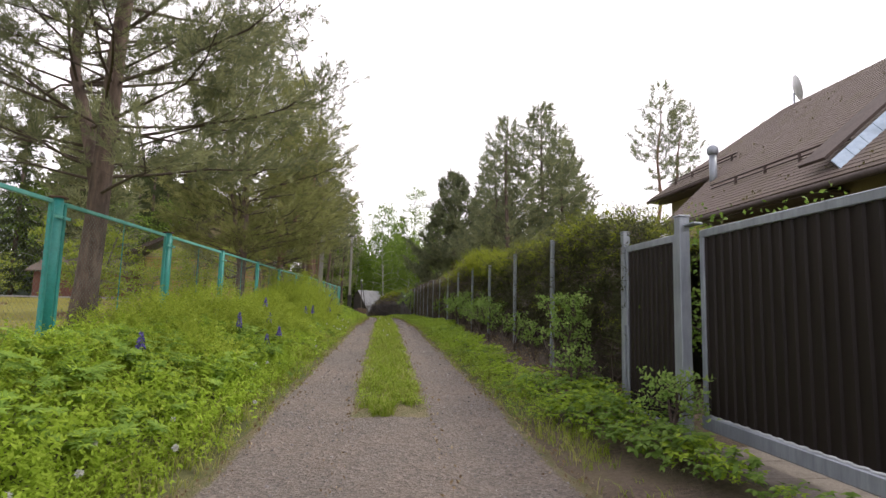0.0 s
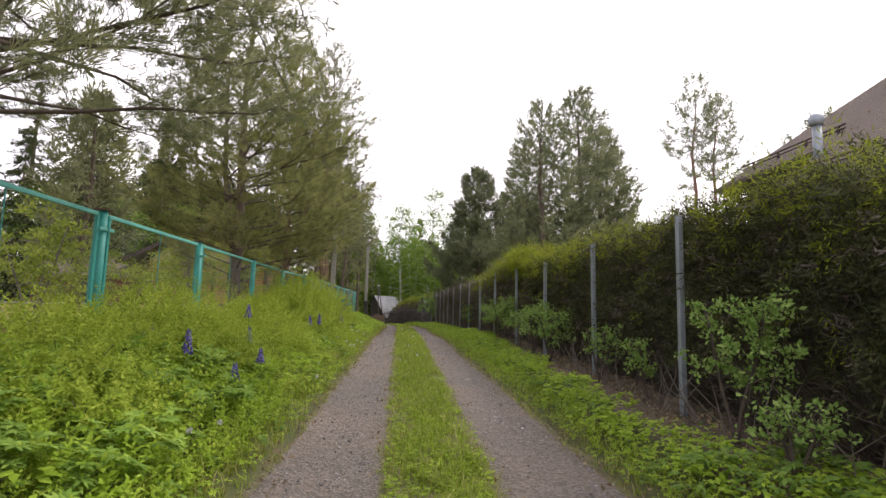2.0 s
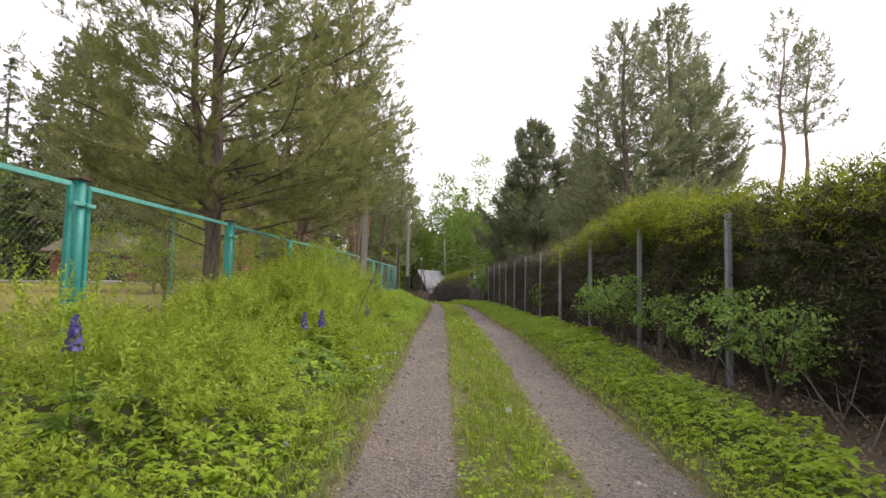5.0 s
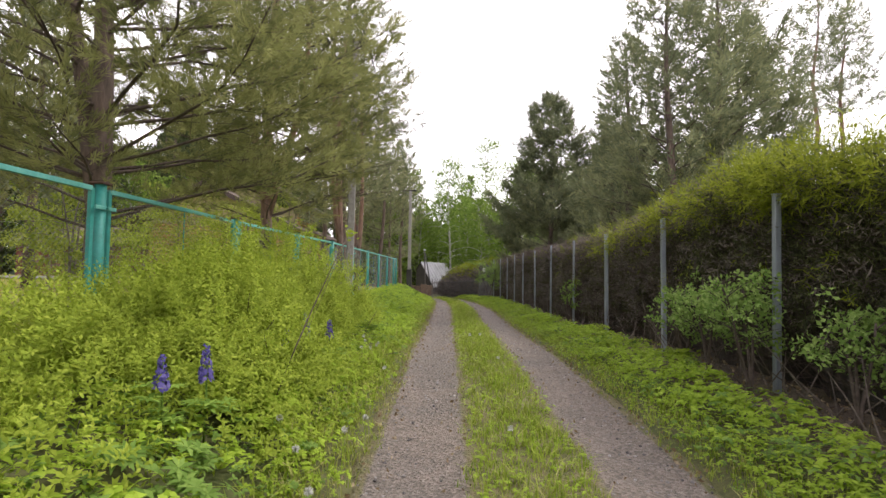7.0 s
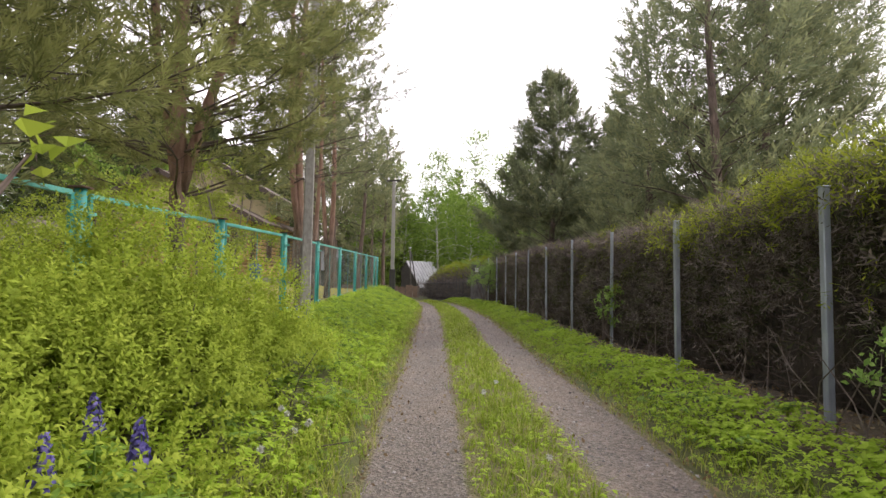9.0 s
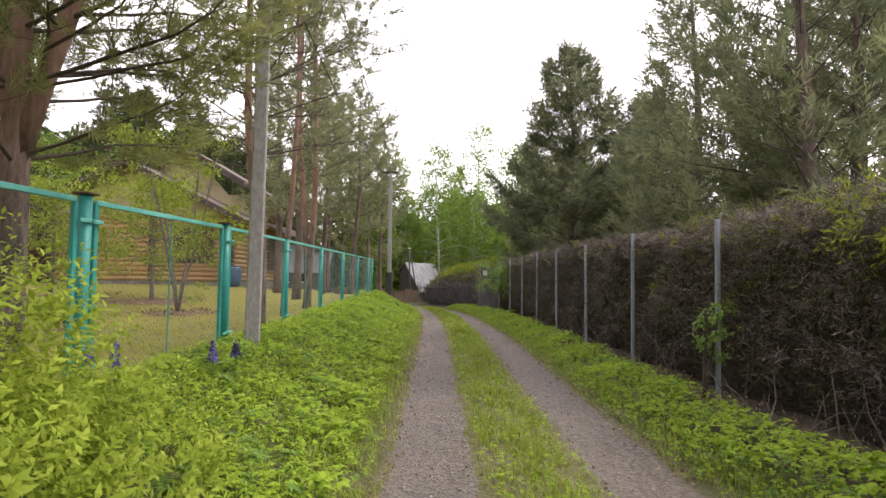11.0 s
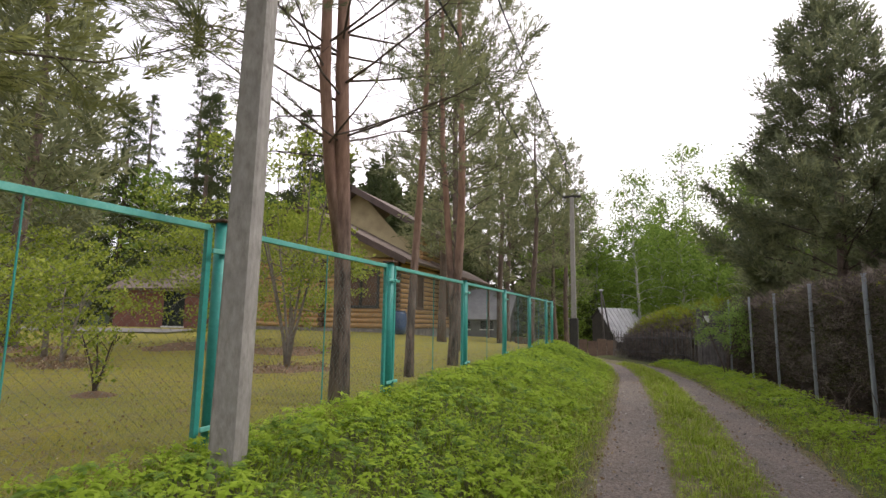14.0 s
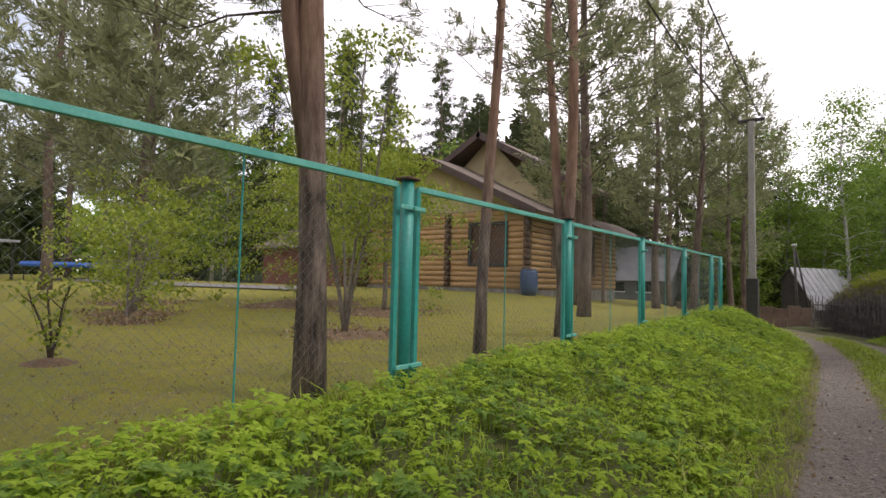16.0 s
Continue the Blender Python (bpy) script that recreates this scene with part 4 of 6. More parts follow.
# ---------- poles and cables ----------
def concrete_pole(x, y, g, top, w, tarred=False, lean=(0, 0), turn=0):
    p = thing("utility_pole", "square concrete utility pole" if not tarred else "old timber utility pole on a dark footing", "utility pole", (x, y, g), "utility poles")
    p.rotation_euler = (0, 0, radians(turn))
    h = top - g
    V, F = box(-w / 2, w / 2, -w * 0.45, w * 0.45, -0.4, h, 0.018)
    k = np.clip(V[:, 2] / h, 0, 1)
    V[:, 0] = V[:, 0] * (1 - 0.25 * k) + lean[0] * k
    V[:, 1] = V[:, 1] * (1 - 0.25 * k) + lean[1] * k
    part("shaft", (V, F), M_CONC, p)
    part("crossarm", box(lean[0] - 0.35, lean[0] + 0.35, lean[1] - 0.05, lean[1] + 0.05, h - 0.02, h + 0.07, 0.01), M_TAR, p, "dark steel crossarm")
    for dx in (-0.28, 0.28):
        part("insulator", tube([(lean[0] + dx, lean[1], h + 0.07), (lean[0] + dx, lean[1], h + 0.13), (lean[0] + dx, lean[1], h + 0.19)], [0.03, 0.045, 0.025], 8), M_WHITE, p, "white porcelain insulator", True)
    if tarred:
        part("footing", box(-w * 0.75, w * 0.75, -w * 0.7, w * 0.7, -0.3, 1.25, 0.02), M_TAR, p, "dark footing post")
    return p


concrete_pole(-3.0, 24.45, float(land(-3.0, 24.45)), 7.6, 0.188, lean=(0.06, 0.05), turn=15)
concrete_pole(-2.85, 42.2, float(land(-2.85, 42.2)), 6.6, 0.2, True)


def cable(P):
    p0, p1, sag = np.array(P[0]), np.array(P[1]), P[2]
    t = np.linspace(0, 1, 24)
    Q = p0 + (p1 - p0) * t[:, None] - np.array((0, 0, 1)) * (4 * sag * t * (1 - t))[:, None]
    solo("overhead_cable", tube(Q, np.full(24, 0.016), 5, False), M_CABLE, "thin black overhead cable strung between poles", "cable", group="overhead cables")


cable(((-3.0, 24.5, 6.4), (-2.95, 42.2, 6.4), 0.55))
cable(((-2.75, 24.5, 7.75), (-2.65, 42.2, 6.75), 0.12))
cable(((-3.0, 24.5, 6.4), (-2.9, -14, 7.4), 0.5))
cable(((-2.75, 24.5, 7.75), (-2.7, -14, 9.6), 0.1))


# ---------- gate, hedge posts, hedge ----------
def corrugated(y0, y1, z0, z1, pitch=0.115, depth=0.018):
    """A trapezoid-ribbed sheet in the y-z plane with its own thickness."""
    prof = []
    y = y0
    while y < y1 - 1e-6:
        for f, d in ((0.0, 0), (0.42, 0), (0.52, depth), (0.9, depth)):
            if y + f * pitch <= y1:
                prof.append((y + f * pitch, d))
        y += pitch
    prof.append((y1, 0))
    V, F = [], []
    for yy, d in prof:
        V += [(-d, yy, z0), (-d, yy, z1), (0.004 - d, yy, z0), (0.004 - d, yy, z1)]
    for k in range(len(prof) - 1):
        a, b = 4 * k, 4 * k + 4
        F += [(a, a + 1, b + 1, b), (a + 2, b + 2, b + 3, a + 3), (a + 1, a + 3, b + 3, b + 1), (a, b, b + 2, a + 2)]
    return np.array(V), np.array(F)


GX = 2.74


def gates():
    g = 0.14
    gate = thing("sliding_gate", "wide sliding gate of dark brown ribbed sheet in a grey frame", "gate", (GX + 0.12, 0.08, g))
    part("sheet", corrugated(-0.8, 4.44, 0.28, 1.86), M_SHEET, gate, "dark brown ribbed steel sheet")
    part("top_rail", box(-0.03, 0.03, -0.8, 4.5, 1.845, 1.915, 0.006), M_GALV, gate, "grey steel rail")
    part("bottom_rail", box(-0.05, 0.05, -0.8, 4.5, 0.15, 0.27, 0.01), M_GALV, gate, "grey steel rail")
    part("stile", box(-0.03, 0.03, 4.44, 4.5, 0.27, 1.845, 0.005), M_GALV, gate)
    for n, y, h, w in (("gate_post", 4.71, 2.05, 0.1), ("gate_post", 5.91, 2.06, 0.08)):
        p = thing(n, "square galvanised steel gate post", "gate post", (GX, y, g), "gate posts")
        part("shaft", box(-w / 2, w / 2, -w / 2, w / 2, -0.3, h, 0.006), M_GALV, p)
        part("cap", box(-w / 2 - 0.006, w / 2 + 0.006, -w / 2 - 0.006, w / 2 + 0.006, h, h + 0.02, 0.004), M_GALV, p)
    arm = solo("gate_bracket", box(GX - 0.012, GX + 0.08, 4.5, 4.76, g + 1.96, g + 1.98, 0.004), M_GALV, "grey steel catch bracket on the gate post", "bracket")
    wk = thing("wicket_gate", "narrow wicket gate of dark brown ribbed sheet", "gate", (GX, 4.77, g))
    part("sheet", corrugated(0.06, 1.04, 0.1, 1.84, 0.1), M_SHEET, wk, "dark brown ribbed steel sheet")
    for nm, b in (("stile", (0.02, 0.065, 0.06, 1.9)), ("stile", (1.035, 1.08, 0.06, 1.9)), ("rail", (0.065, 1.035, 1.83, 1.9)), ("rail", (0.065, 1.035, 0.06, 0.12))):
        part(nm, box(-0.025, 0.025, b[0], b[1], b[2], b[3], 0.004), M_GALV, wk, "grey steel tube")
    part("lock", box(-0.045, -0.02, 1.02, 1.09, 1.0, 1.2, 0.006), M_GALV, wk, "small lock case")
    for k, y in enumerate(np.arange(-0.6, 4.3, 0.41)):
        pv = solo("paver", box(GX - 0.2, GX + 0.35, y, y + 0.395, 0.1, 0.2, 0.008), M_PAVER, "worn concrete paver under the gate", "paver", group="gate pavers")


gates()

HEDGE_POSTS = (8.48, 11.03, 13.75, 16.35, 18.72, 21.15, 23.33, 25.53, 27.7, 29.85, 32.05, 34.3, 36.2, 38.3)
for i, y in enumerate(HEDGE_POSTS):
    x = float(hedge_x(y)) - 0.03
    g = float(land(x, y))
    h = (2.42 if y < 16 else 2.5) - g + 0.02 * math.sin(i * 2.1)
    w = 0.062 if y < 22 else 0.045
    p = thing("hedge_post", "slim galvanised steel fence post in front of the hedge", "fence post", (x, y, g), "steel posts along the hedge")
    V, F = box(-w / 2, w / 2, -w / 2, w / 2, -0.3, h, 0.008)
    V[:, 1] += 0.02 * math.sin(i * 1.7) * V[:, 2]
    part("shaft", (V, F), M_GALV, p)
    part("cap", box(-w / 2 - 0.004, w / 2 + 0.004, -w / 2 - 0.004 + 0.02 * math.sin(i * 1.7) * h, w / 2 + 0.004 + 0.02 * math.sin(i * 1.7) * h, h, h + 0.012, 0.003), M_GALV, p)


def hedge_top(y):
    return np.interp(y, [6, 7.5, 10, 14, 17, 19.5, 21, 23, 30, 38.5], [2.3, 2.48, 2.48, 2.52, 2.84, 2.7, 2.52, 2.48, 2.48, 2.4]) + 0.06 * wob(np.asarray(y) * 0 + 3, y, 1.3)


def hedge():
    h = thing("hedge", "tall clipped conifer hedge, dark and bare inside, fresh tips on top", "hedge", (0, 0, 0))
    # closed dark sheet added behind the sprays: blocks light, stands in for inner shade
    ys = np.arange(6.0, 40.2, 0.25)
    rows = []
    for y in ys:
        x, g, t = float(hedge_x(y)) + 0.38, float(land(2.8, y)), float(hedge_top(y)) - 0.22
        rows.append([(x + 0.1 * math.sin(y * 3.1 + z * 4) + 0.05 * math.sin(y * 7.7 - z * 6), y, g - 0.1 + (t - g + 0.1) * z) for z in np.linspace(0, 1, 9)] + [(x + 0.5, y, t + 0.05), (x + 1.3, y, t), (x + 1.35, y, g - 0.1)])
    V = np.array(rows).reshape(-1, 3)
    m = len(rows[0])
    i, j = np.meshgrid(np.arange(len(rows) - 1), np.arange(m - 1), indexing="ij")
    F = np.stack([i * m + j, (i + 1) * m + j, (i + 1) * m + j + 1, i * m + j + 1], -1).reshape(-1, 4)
    part("core", (V, F), M_CORE, h, "dark filler sheet standing in for shade inside the hedge", True)
    tw = []
    for k in range(3000):
        y = RNG.uniform(6, 39.4)
        x, g = float(hedge_x(y)), float(land(2.8, y))
        z = g + 1.9 * RNG.uniform(0, 1) ** 1.5
        a = np.array((x + 0.45, y, z))
        d = np.array((-RNG.uniform(0.15, 0.5), RNG.uniform(-0.3, 0.3), RNG.uniform(-0.1, 0.45)))
        tw.append(tube([a, a + d * 0.6 + (0, 0, 0.03), a + d], [0.009, 0.006, 0.003], 3, False))
    tagged(part("twig_layer", join(tw), M_TWIG, h, "bare brown twigs"), kind="stuff")
    n = 19000
    y = 5.95 + 33.6 * RNG.uniform(0, 1, n) ** 1.2
    g, t = land(2.8, y), hedge_top(y)
    q = RNG.uniform(0, 1, n) ** 0.75
    z = g + 0.15 + (t - g - 0.15) * q
    keep = RNG.uniform(0, 1, n) < np.clip((q - 0.02) * 2.0, 0.15, 1) + 0.3 * (y > 20)
    y, z, t, q = y[keep], z[keep], t[keep], q[keep]
    x = hedge_x(y) + 0.22 + 0.12 * wob(y, z, 1.6) + RNG.uniform(-0.1, 0.14, len(y))
    ax = np.stack([-RNG.uniform(0.3, 1.1, len(y)), RNG.normal(0, 0.5, len(y)), RNG.uniform(-0.7, 0.7, len(y))], -1)
    pos = np.stack([x, y, z], -1)
    dry = RNG.uniform(0, 1, len(y)) < np.clip((y - 14) / 8, 0.12, 0.66)
    sc = RNG.uniform(0.55, 1.1, len(y))
    part("green_foliage", mixed(T_FROND + T_SPRAY[1:2], pos[~dry], sc[~dry] * 1.15, ax[~dry]), M_HEDGE, h, "dark green sprays")
    part("dry_foliage", mixed(T_FROND, pos[dry], sc[dry] * 1.1, ax[dry]), M_HEDGE_DRY, h, "brown dried sprays")
    # the top: fresh tips near the gate, bare clipped twigs further on
    n = 11000
    y = 5.9 + 33.6 * RNG.uniform(0, 1, n) ** 1.25
    fresh = RNG.uniform(0, 1, n) < np.interp(y, [6, 8, 12, 20, 23, 26, 39], [0.3, 0.45, 0.75, 0.75, 0.35, 0.12, 0.2])
    xx = RNG.uniform(-0.1, 1.1, n)
    pos = np.stack([hedge_x(y) + 0.15 + xx, y, hedge_top(y) - 0.1 + RNG.uniform(-0.2, 0.16, n) + (0.16 * wob(y, xx, 2.2) + 0.14 * RNG.uniform(0, 1, n) ** 3) * (y < 22)], -1)
    ax = np.stack([RNG.normal(-0.5, 0.7, n), RNG.normal(0, 0.8, n), RNG.uniform(-0.2, 0.9, n)], -1)
    part("fresh_growth", mixed(T_FROND + T_SPRAY[1:2], pos[fresh], RNG.uniform(0.5, 1.05, fresh.sum()), ax[fresh]), M_HEDGE_TIP, h, "yellow-green fresh tips")
    green, brown = ~fresh & (y < 20), ~fresh & (y >= 20)
    part("green_top", mixed(T_FROND, pos[green], RNG.uniform(0.6, 1.1, green.sum()), ax[green]), M_HEDGE, h, "dark green sprays")
    part("clipped_top", mixed(T_SPRAY, pos[brown], RNG.uniform(0.7, 1.1, brown.sum()), ax[brown]), M_HEDGE_DRY, h, "brown clipped twigs")
    nc, per = 84, 42
    cy = np.where(np.arange(nc) < 46, 6.2 + 15.5 * RNG.uniform(0, 1, nc), RNG.uniform(14.2, 19.6, nc))
    cr = RNG.uniform(0.14, 0.32, nc)
    cc = np.stack([hedge_x(cy) + RNG.uniform(-0.02, 0.7, nc), cy, hedge_top(cy) - 0.14 + RNG.uniform(-0.16, 0.16, nc)], -1)
    d = RNG.normal(0, 1, (nc, per, 3))
    d /= np.linalg.norm(d, axis=2)[..., None]
    pos = (cc[:, None] + d * cr[:, None, None] * RNG.uniform(0.5, 1.0, (nc, per, 1)) * (1, 1.3, 0.75)).reshape(-1, 3)
    part("fresh_clumps", mixed(T_FROND, pos, RNG.uniform(0.7, 1.35, len(pos)), d.reshape(-1, 3) + (0, 0, 0.25)), M_HEDGE_TIP, h, "lumps of yellow-green fresh growth")
    # hanging fresh sprays on the face
    n = 750
    y = 6 + 19 * RNG.uniform(0, 1, n) ** 1.6
    z = land(2.8, y) + RNG.uniform(0.9, 2.1, n)
    pick = wob(y * 1.3, z * 1.6, 1.9, 7.0) + RNG.normal(0, 0.25, n) > 0.25
    y, z, n = y[pick], z[pick], int(pick.sum())
    pos = np.stack([hedge_x(y) + RNG.uniform(0.02, 0.14, n), y, z], -1)
    tagged(part("hanging_growth", mixed(T_FROND, pos, RNG.uniform(0.6, 1.1, n), np.stack([-RNG.uniform(0.2, 0.7, n), RNG.normal(0, 0.4, n), -RNG.uniform(0.1, 0.9, n)], -1)), M_HEDGE_TIP, h, "fresh hanging sprays"), kind="stuff")


hedge()


# ---------- low plants ----------
def low_plants():
    # shrubs on the bank before the fence
    def canopy(x, y):
        t = np.interp(y, [-3, 3, 6, 8, 10.7, 12.6, 15.8, 17.2, 18.8, 20.0, 20.8, 21.6, 24], [0.4, 0.35, 0.4, 0.75, 0.9, 0.72, 0.95, 1.1, 1.45, 1.0, 0.45, 0.1, 0.0])
        m = road_mid(y) - half_width(y)
        d = m - x
        f = smooth01((d - 0.45) / 1.0)
        return t * (0.12 + 0.88 * f) * (1.0 + 0.3 * wob(x, y, 1.2, 2.0) + 0.28 * wob(x, y, 2.9, 5.0))
    # rounded mounds of leafy shoots, taller towards the fence
    nm = 160
    my = np.where(np.arange(nm) < 110, RNG.uniform(-0.5, 21.6, nm), RNG.uniform(15.0, 20.2, nm))
    mx = road_mid(my) - half_width(my) - 0.5 - 2.1 * RNG.uniform(0, 1, nm)
    mh = canopy(mx, my) * RNG.uniform(0.55, 1.2, nm)
    mr = np.clip(0.3 + 0.4 * RNG.uniform(0, 1, nm), 0, 0.38 + 0.3 * mh)
    ok = mh > 0.22
    my, mx, mh, mr = my[ok], mx[ok], mh[ok], mr[ok]
    wgt = mr * (mh + 0.3)
    k = RNG.choice(len(my), 21500, p=wgt / wgt.sum())
    d = RNG.normal(0, 1, (len(k), 3))
    d[:, 2] = np.abs(d[:, 2]) * 0.9 - 0.15
    d /= np.linalg.norm(d, axis=1)[:, None]
    q = RNG.uniform(0.5, 1.05, len(k)) ** 0.5
    x, y = mx[k] + d[:, 0] * mr[k] * q, my[k] + d[:, 1] * mr[k] * q
    g = land(x, y)
    z = np.maximum(g + 0.02, g + (mh[k] - 0.14) * (0.45 + 0.55 * d[:, 2] * q) - 0.08)
    c = mh[k]
    ax = np.stack([d[:, 0] * 0.8 + RNG.normal(0.05, 0.3, len(k)), d[:, 1] * 0.8 + RNG.normal(0, 0.3, len(k)), 0.55 + 0.5 * d[:, 2]], -1)
    solo("shrub_thicket", mixed(T_SHOOT, np.stack([x, y, z], -1), RNG.uniform(0.6, 1.1, len(x)), ax), M_SHRUB, "dense yellow-green leafy shrubs on the bank", "shrubs", "stuff")
    stems = []
    for k in range(380):
        i = RNG.integers(0, len(x))
        g = float(land(x[i], y[i]))
        h = max(0.12, float(c[i]) * 0.5)
        b = np.array((x[i], y[i], g - 0.05))
        e = b + np.array((RNG.normal(0, 0.15), RNG.normal(0, 0.15), h))
        stems.append(tube([b, (b + e) / 2 + RNG.normal(0, 0.03, 3), e], [0.008, 0.006, 0.003], 3, False))
    solo("shrub_stems", join(stems), M_TWIG, "thin brown stems inside the shrubs", "stems", "stuff")

    # herbs: bank and both verges
    def band(n, y0, y1, a, b, left):
        y = RNG.uniform(y0, y1, n)
        e = road_mid(y) + (-1 if left else 1) * half_width(y)
        u = RNG.uniform(a, b, n)
        return e + (-u if left else u), y, u
    x, y, u = band(21000, -2, 44, 0.02, 1.5, False)
    ok = (x < hedge_x(y) - np.interp(y, [6, 7.5, 13, 17, 24, 28], [0.0, 0.72, 0.68, 0.42, 0.3, 0.1]) + 0.14 * wob(y, y * 0, 2.0)) & ~((y < 5.7) & (x > 2.45)) & ~((y < 5.2) & (u < 1.35 - 0.2 * y)) & (RNG.uniform(0, 1, len(x)) < np.clip((hedge_x(y) + 0.2 - x) * 1.8, 0.2, 1))
    x, y, u = x[ok], y[ok], u[ok]
    h = (0.26 + 0.42 * smooth01(u / 0.55)) * np.clip(1.1 + 0.3 * wob(x, y, 1.8), 0.6, 1.5) * np.interp(y, [0, 10, 20, 40], [1.05, 1.0, 0.9, 0.8])
    P = np.stack([x, y, land(x, y) + 0.02], -1)
    A = np.stack([RNG.normal(-0.08, 0.2, len(x)), RNG.normal(0, 0.2, len(x)), np.ones(len(x))], -1)
    hs = h * RNG.uniform(0.75, 1.2, len(x))
    # share of darker leaves: high before y = 4, low past y = 8
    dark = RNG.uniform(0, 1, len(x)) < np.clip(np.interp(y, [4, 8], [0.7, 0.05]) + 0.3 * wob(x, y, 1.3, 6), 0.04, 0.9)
    solo("ground_elder", mixed(T_HERB, P[~dark], hs[~dark], A[~dark]), M_HERB, "low bright green leafy herbs along the hedge", "herbs", "stuff")
    solo("dark_verge_herbs", mixed(T_HERB, P[dark], hs[dark] * 1.1, A[dark]), M_HERB_D, "darker green leafy herbs on the verge, most of them beside the gate", "herbs", "stuff")
    x, y, u = band(16000, -2, 46, 0.06, 2.5, True)
    ok = RNG.uniform(0, 1, len(x)) < np.where((y < 7.5) & (u > 0.35), 0.4, 1.0)
    x, y, u = x[ok], y[ok], u[ok]
    h = (0.4 + 0.35 * smooth01(u / 0.8)) * np.clip(1.1 + 0.35 * wob(x, y, 1.5, 3), 0.5, 1.6) * np.interp(y, [0, 6, 8, 19, 21, 40], [1.0, 1.0, 0.95, 0.9, 0.68, 0.66])
    dark = RNG.uniform(0, 1, len(x)) < np.clip(0.2 + 0.5 * wob(x, y, 1.1, 4), 0.05, 0.75) * np.interp(y, [4, 7], [0.35, 1])
    P = np.stack([x, y, land(x, y) + 0.02], -1)
    A = np.stack([RNG.normal(0.1, 0.25, len(x)), RNG.normal(0, 0.25, len(x)), np.ones(len(x))], -1)
    solo("bank_herbs", mixed(T_HERB, P[~dark], (h * RNG.uniform(0.75, 1.2, len(x)))[~dark], A[~dark]), M_HERB, "fresh green herbs covering the bank", "herbs", "stuff")
    solo("dark_bank_herbs", mixed(T_HERB + T_PALM[:1], P[dark], (h * RNG.uniform(0.75, 1.15, len(x)))[dark], A[dark]), M_HERB_D, "darker lobed leaves among the bank herbs", "herbs", "stuff")

    # narrow-leaved shoots on the first stretch of the bank
    x, y, u = band(5200, -1.5, 9.0, 0.25, 2.6, True)
    s = RNG.uniform(0.7, 1.25, len(x)) * (0.6 + 0.5 * smooth01(u / 0.7)) * np.clip(1.0 + 0.4 * wob(x, y, 1.9, 8), 0.6, 1.4)
    solo("bank_shoots", mixed(T_SHOOT, np.stack([x, y, land(x, y) + 0.04], -1), s, np.stack([RNG.normal(0.15, 0.35, len(x)), RNG.normal(-0.1, 0.35, len(x)), np.ones(len(x))], -1)), M_HERB, "fresh narrow-leaved shoots covering the bank", "herbs", "stuff")
    # fine herbs on the open bank below the fence
    x, y, u = band(9000, 20.3, 46, 0.2, 2.4, True)
    s = RNG.uniform(0.35, 0.7, len(x)) * np.clip(1.0 + 0.5 * wob(x, y, 2.2, 1), 0.6, 1.5)
    P = np.stack([x, y, land(x, y) + 0.03], -1)
    A = np.stack([RNG.normal(0.1, 0.2, len(x)), RNG.normal(0, 0.2, len(x)), np.ones(len(x))], -1)
    low = RNG.uniform(0, 1, len(x)) < np.clip(0.25 + 0.5 * wob(x, y, 0.9, 2), 0.1, 0.9)
    solo("dark_fine_herbs", mixed(T_HERB, P[low], s[low] * 0.9, A[low]), M_HERB_D, "darker palmate leaves on the open bank", "herbs", "stuff")
    solo("fine_bank_herbs", mixed(T_HERB, P[~low], s[~low], A[~low]), M_HERB, "fine fresh herbs on the open bank", "herbs", "stuff")
    # grass: middle strip, road edges, late bank
    n = 15000
    y = 5.6 + RNG.uniform(0, 1, n) ** 1.35 * 38
    off = RNG.uniform(-0.43, 0.43, n) * RNG.uniform(0.6, 1.0, n)
    off = off + 0.05 * wob(y, off, 2)
    ok = (RNG.uniform(0, 1, n) < np.clip(0.62 + 0.5 * wob(y * 1.3, off * 3, 1.7), 0.2, 1)) & (y > 5.6 + 1.2 * np.abs(off) + 0.5 * wob(off * 7, y * 0, 1.0))
    x, y = (road_mid(y) + off)[ok], y[ok]
    s = RNG.uniform(0.4, 1.05, len(x)) * np.clip(1.15 - np.abs(off[ok]) * 1.3, 0.4, 1.1)
    yel = RNG.uniform(0, 1, len(x)) < 0.22
    P = np.stack([x, y, road_z(y) + 0.005], -1)
    solo("strip_grass", mixed(T_BLADE, P[~yel], s[~yel]), M_GRASS, "grass growing between the wheel tracks", "grass", "stuff")
    solo("strip_dry_grass", mixed(T_BLADE, P[yel], s[yel]), M_GRASS_Y, "yellowed grass between the wheel tracks", "grass", "stuff")
    for left in (True, False):
        x, y, u = band(6000, -2, 44, -0.05, 0.5, left)
        ok = RNG.uniform(0, 1, len(x)) < np.clip(0.5 + u * 2 + 0.4 * wob(x, y, 3), 0.1, 1) * np.where((y < 4.2) & (not left), 0.15, 1)
        x, y, u = x[ok], y[ok], u[ok]
        s = RNG.uniform(0.4, 1.15, len(x)) * (0.55 + (0.9 if left else 0.45) * smooth01((u + 0.05) / 0.4))
        P = np.stack([x, y, land(x, y)], -1)
        yel = RNG.uniform(0, 1, len(x)) < np.clip(0.75 - u, 0.25, 0.8)
        solo("verge_grass", mixed(T_BLADE, P[~yel], s[~yel]), M_GRASS, "grass along the edge of the lane", "grass", "stuff")
        solo("verge_dry_grass", mixed(T_BLADE, P[yel], s[yel]), M_GRASS_Y, "pale dry grass along the edge of the lane", "grass", "stuff")
    x, y, u = band(5000, 20.5, 46, 0.3, 2.5, True)
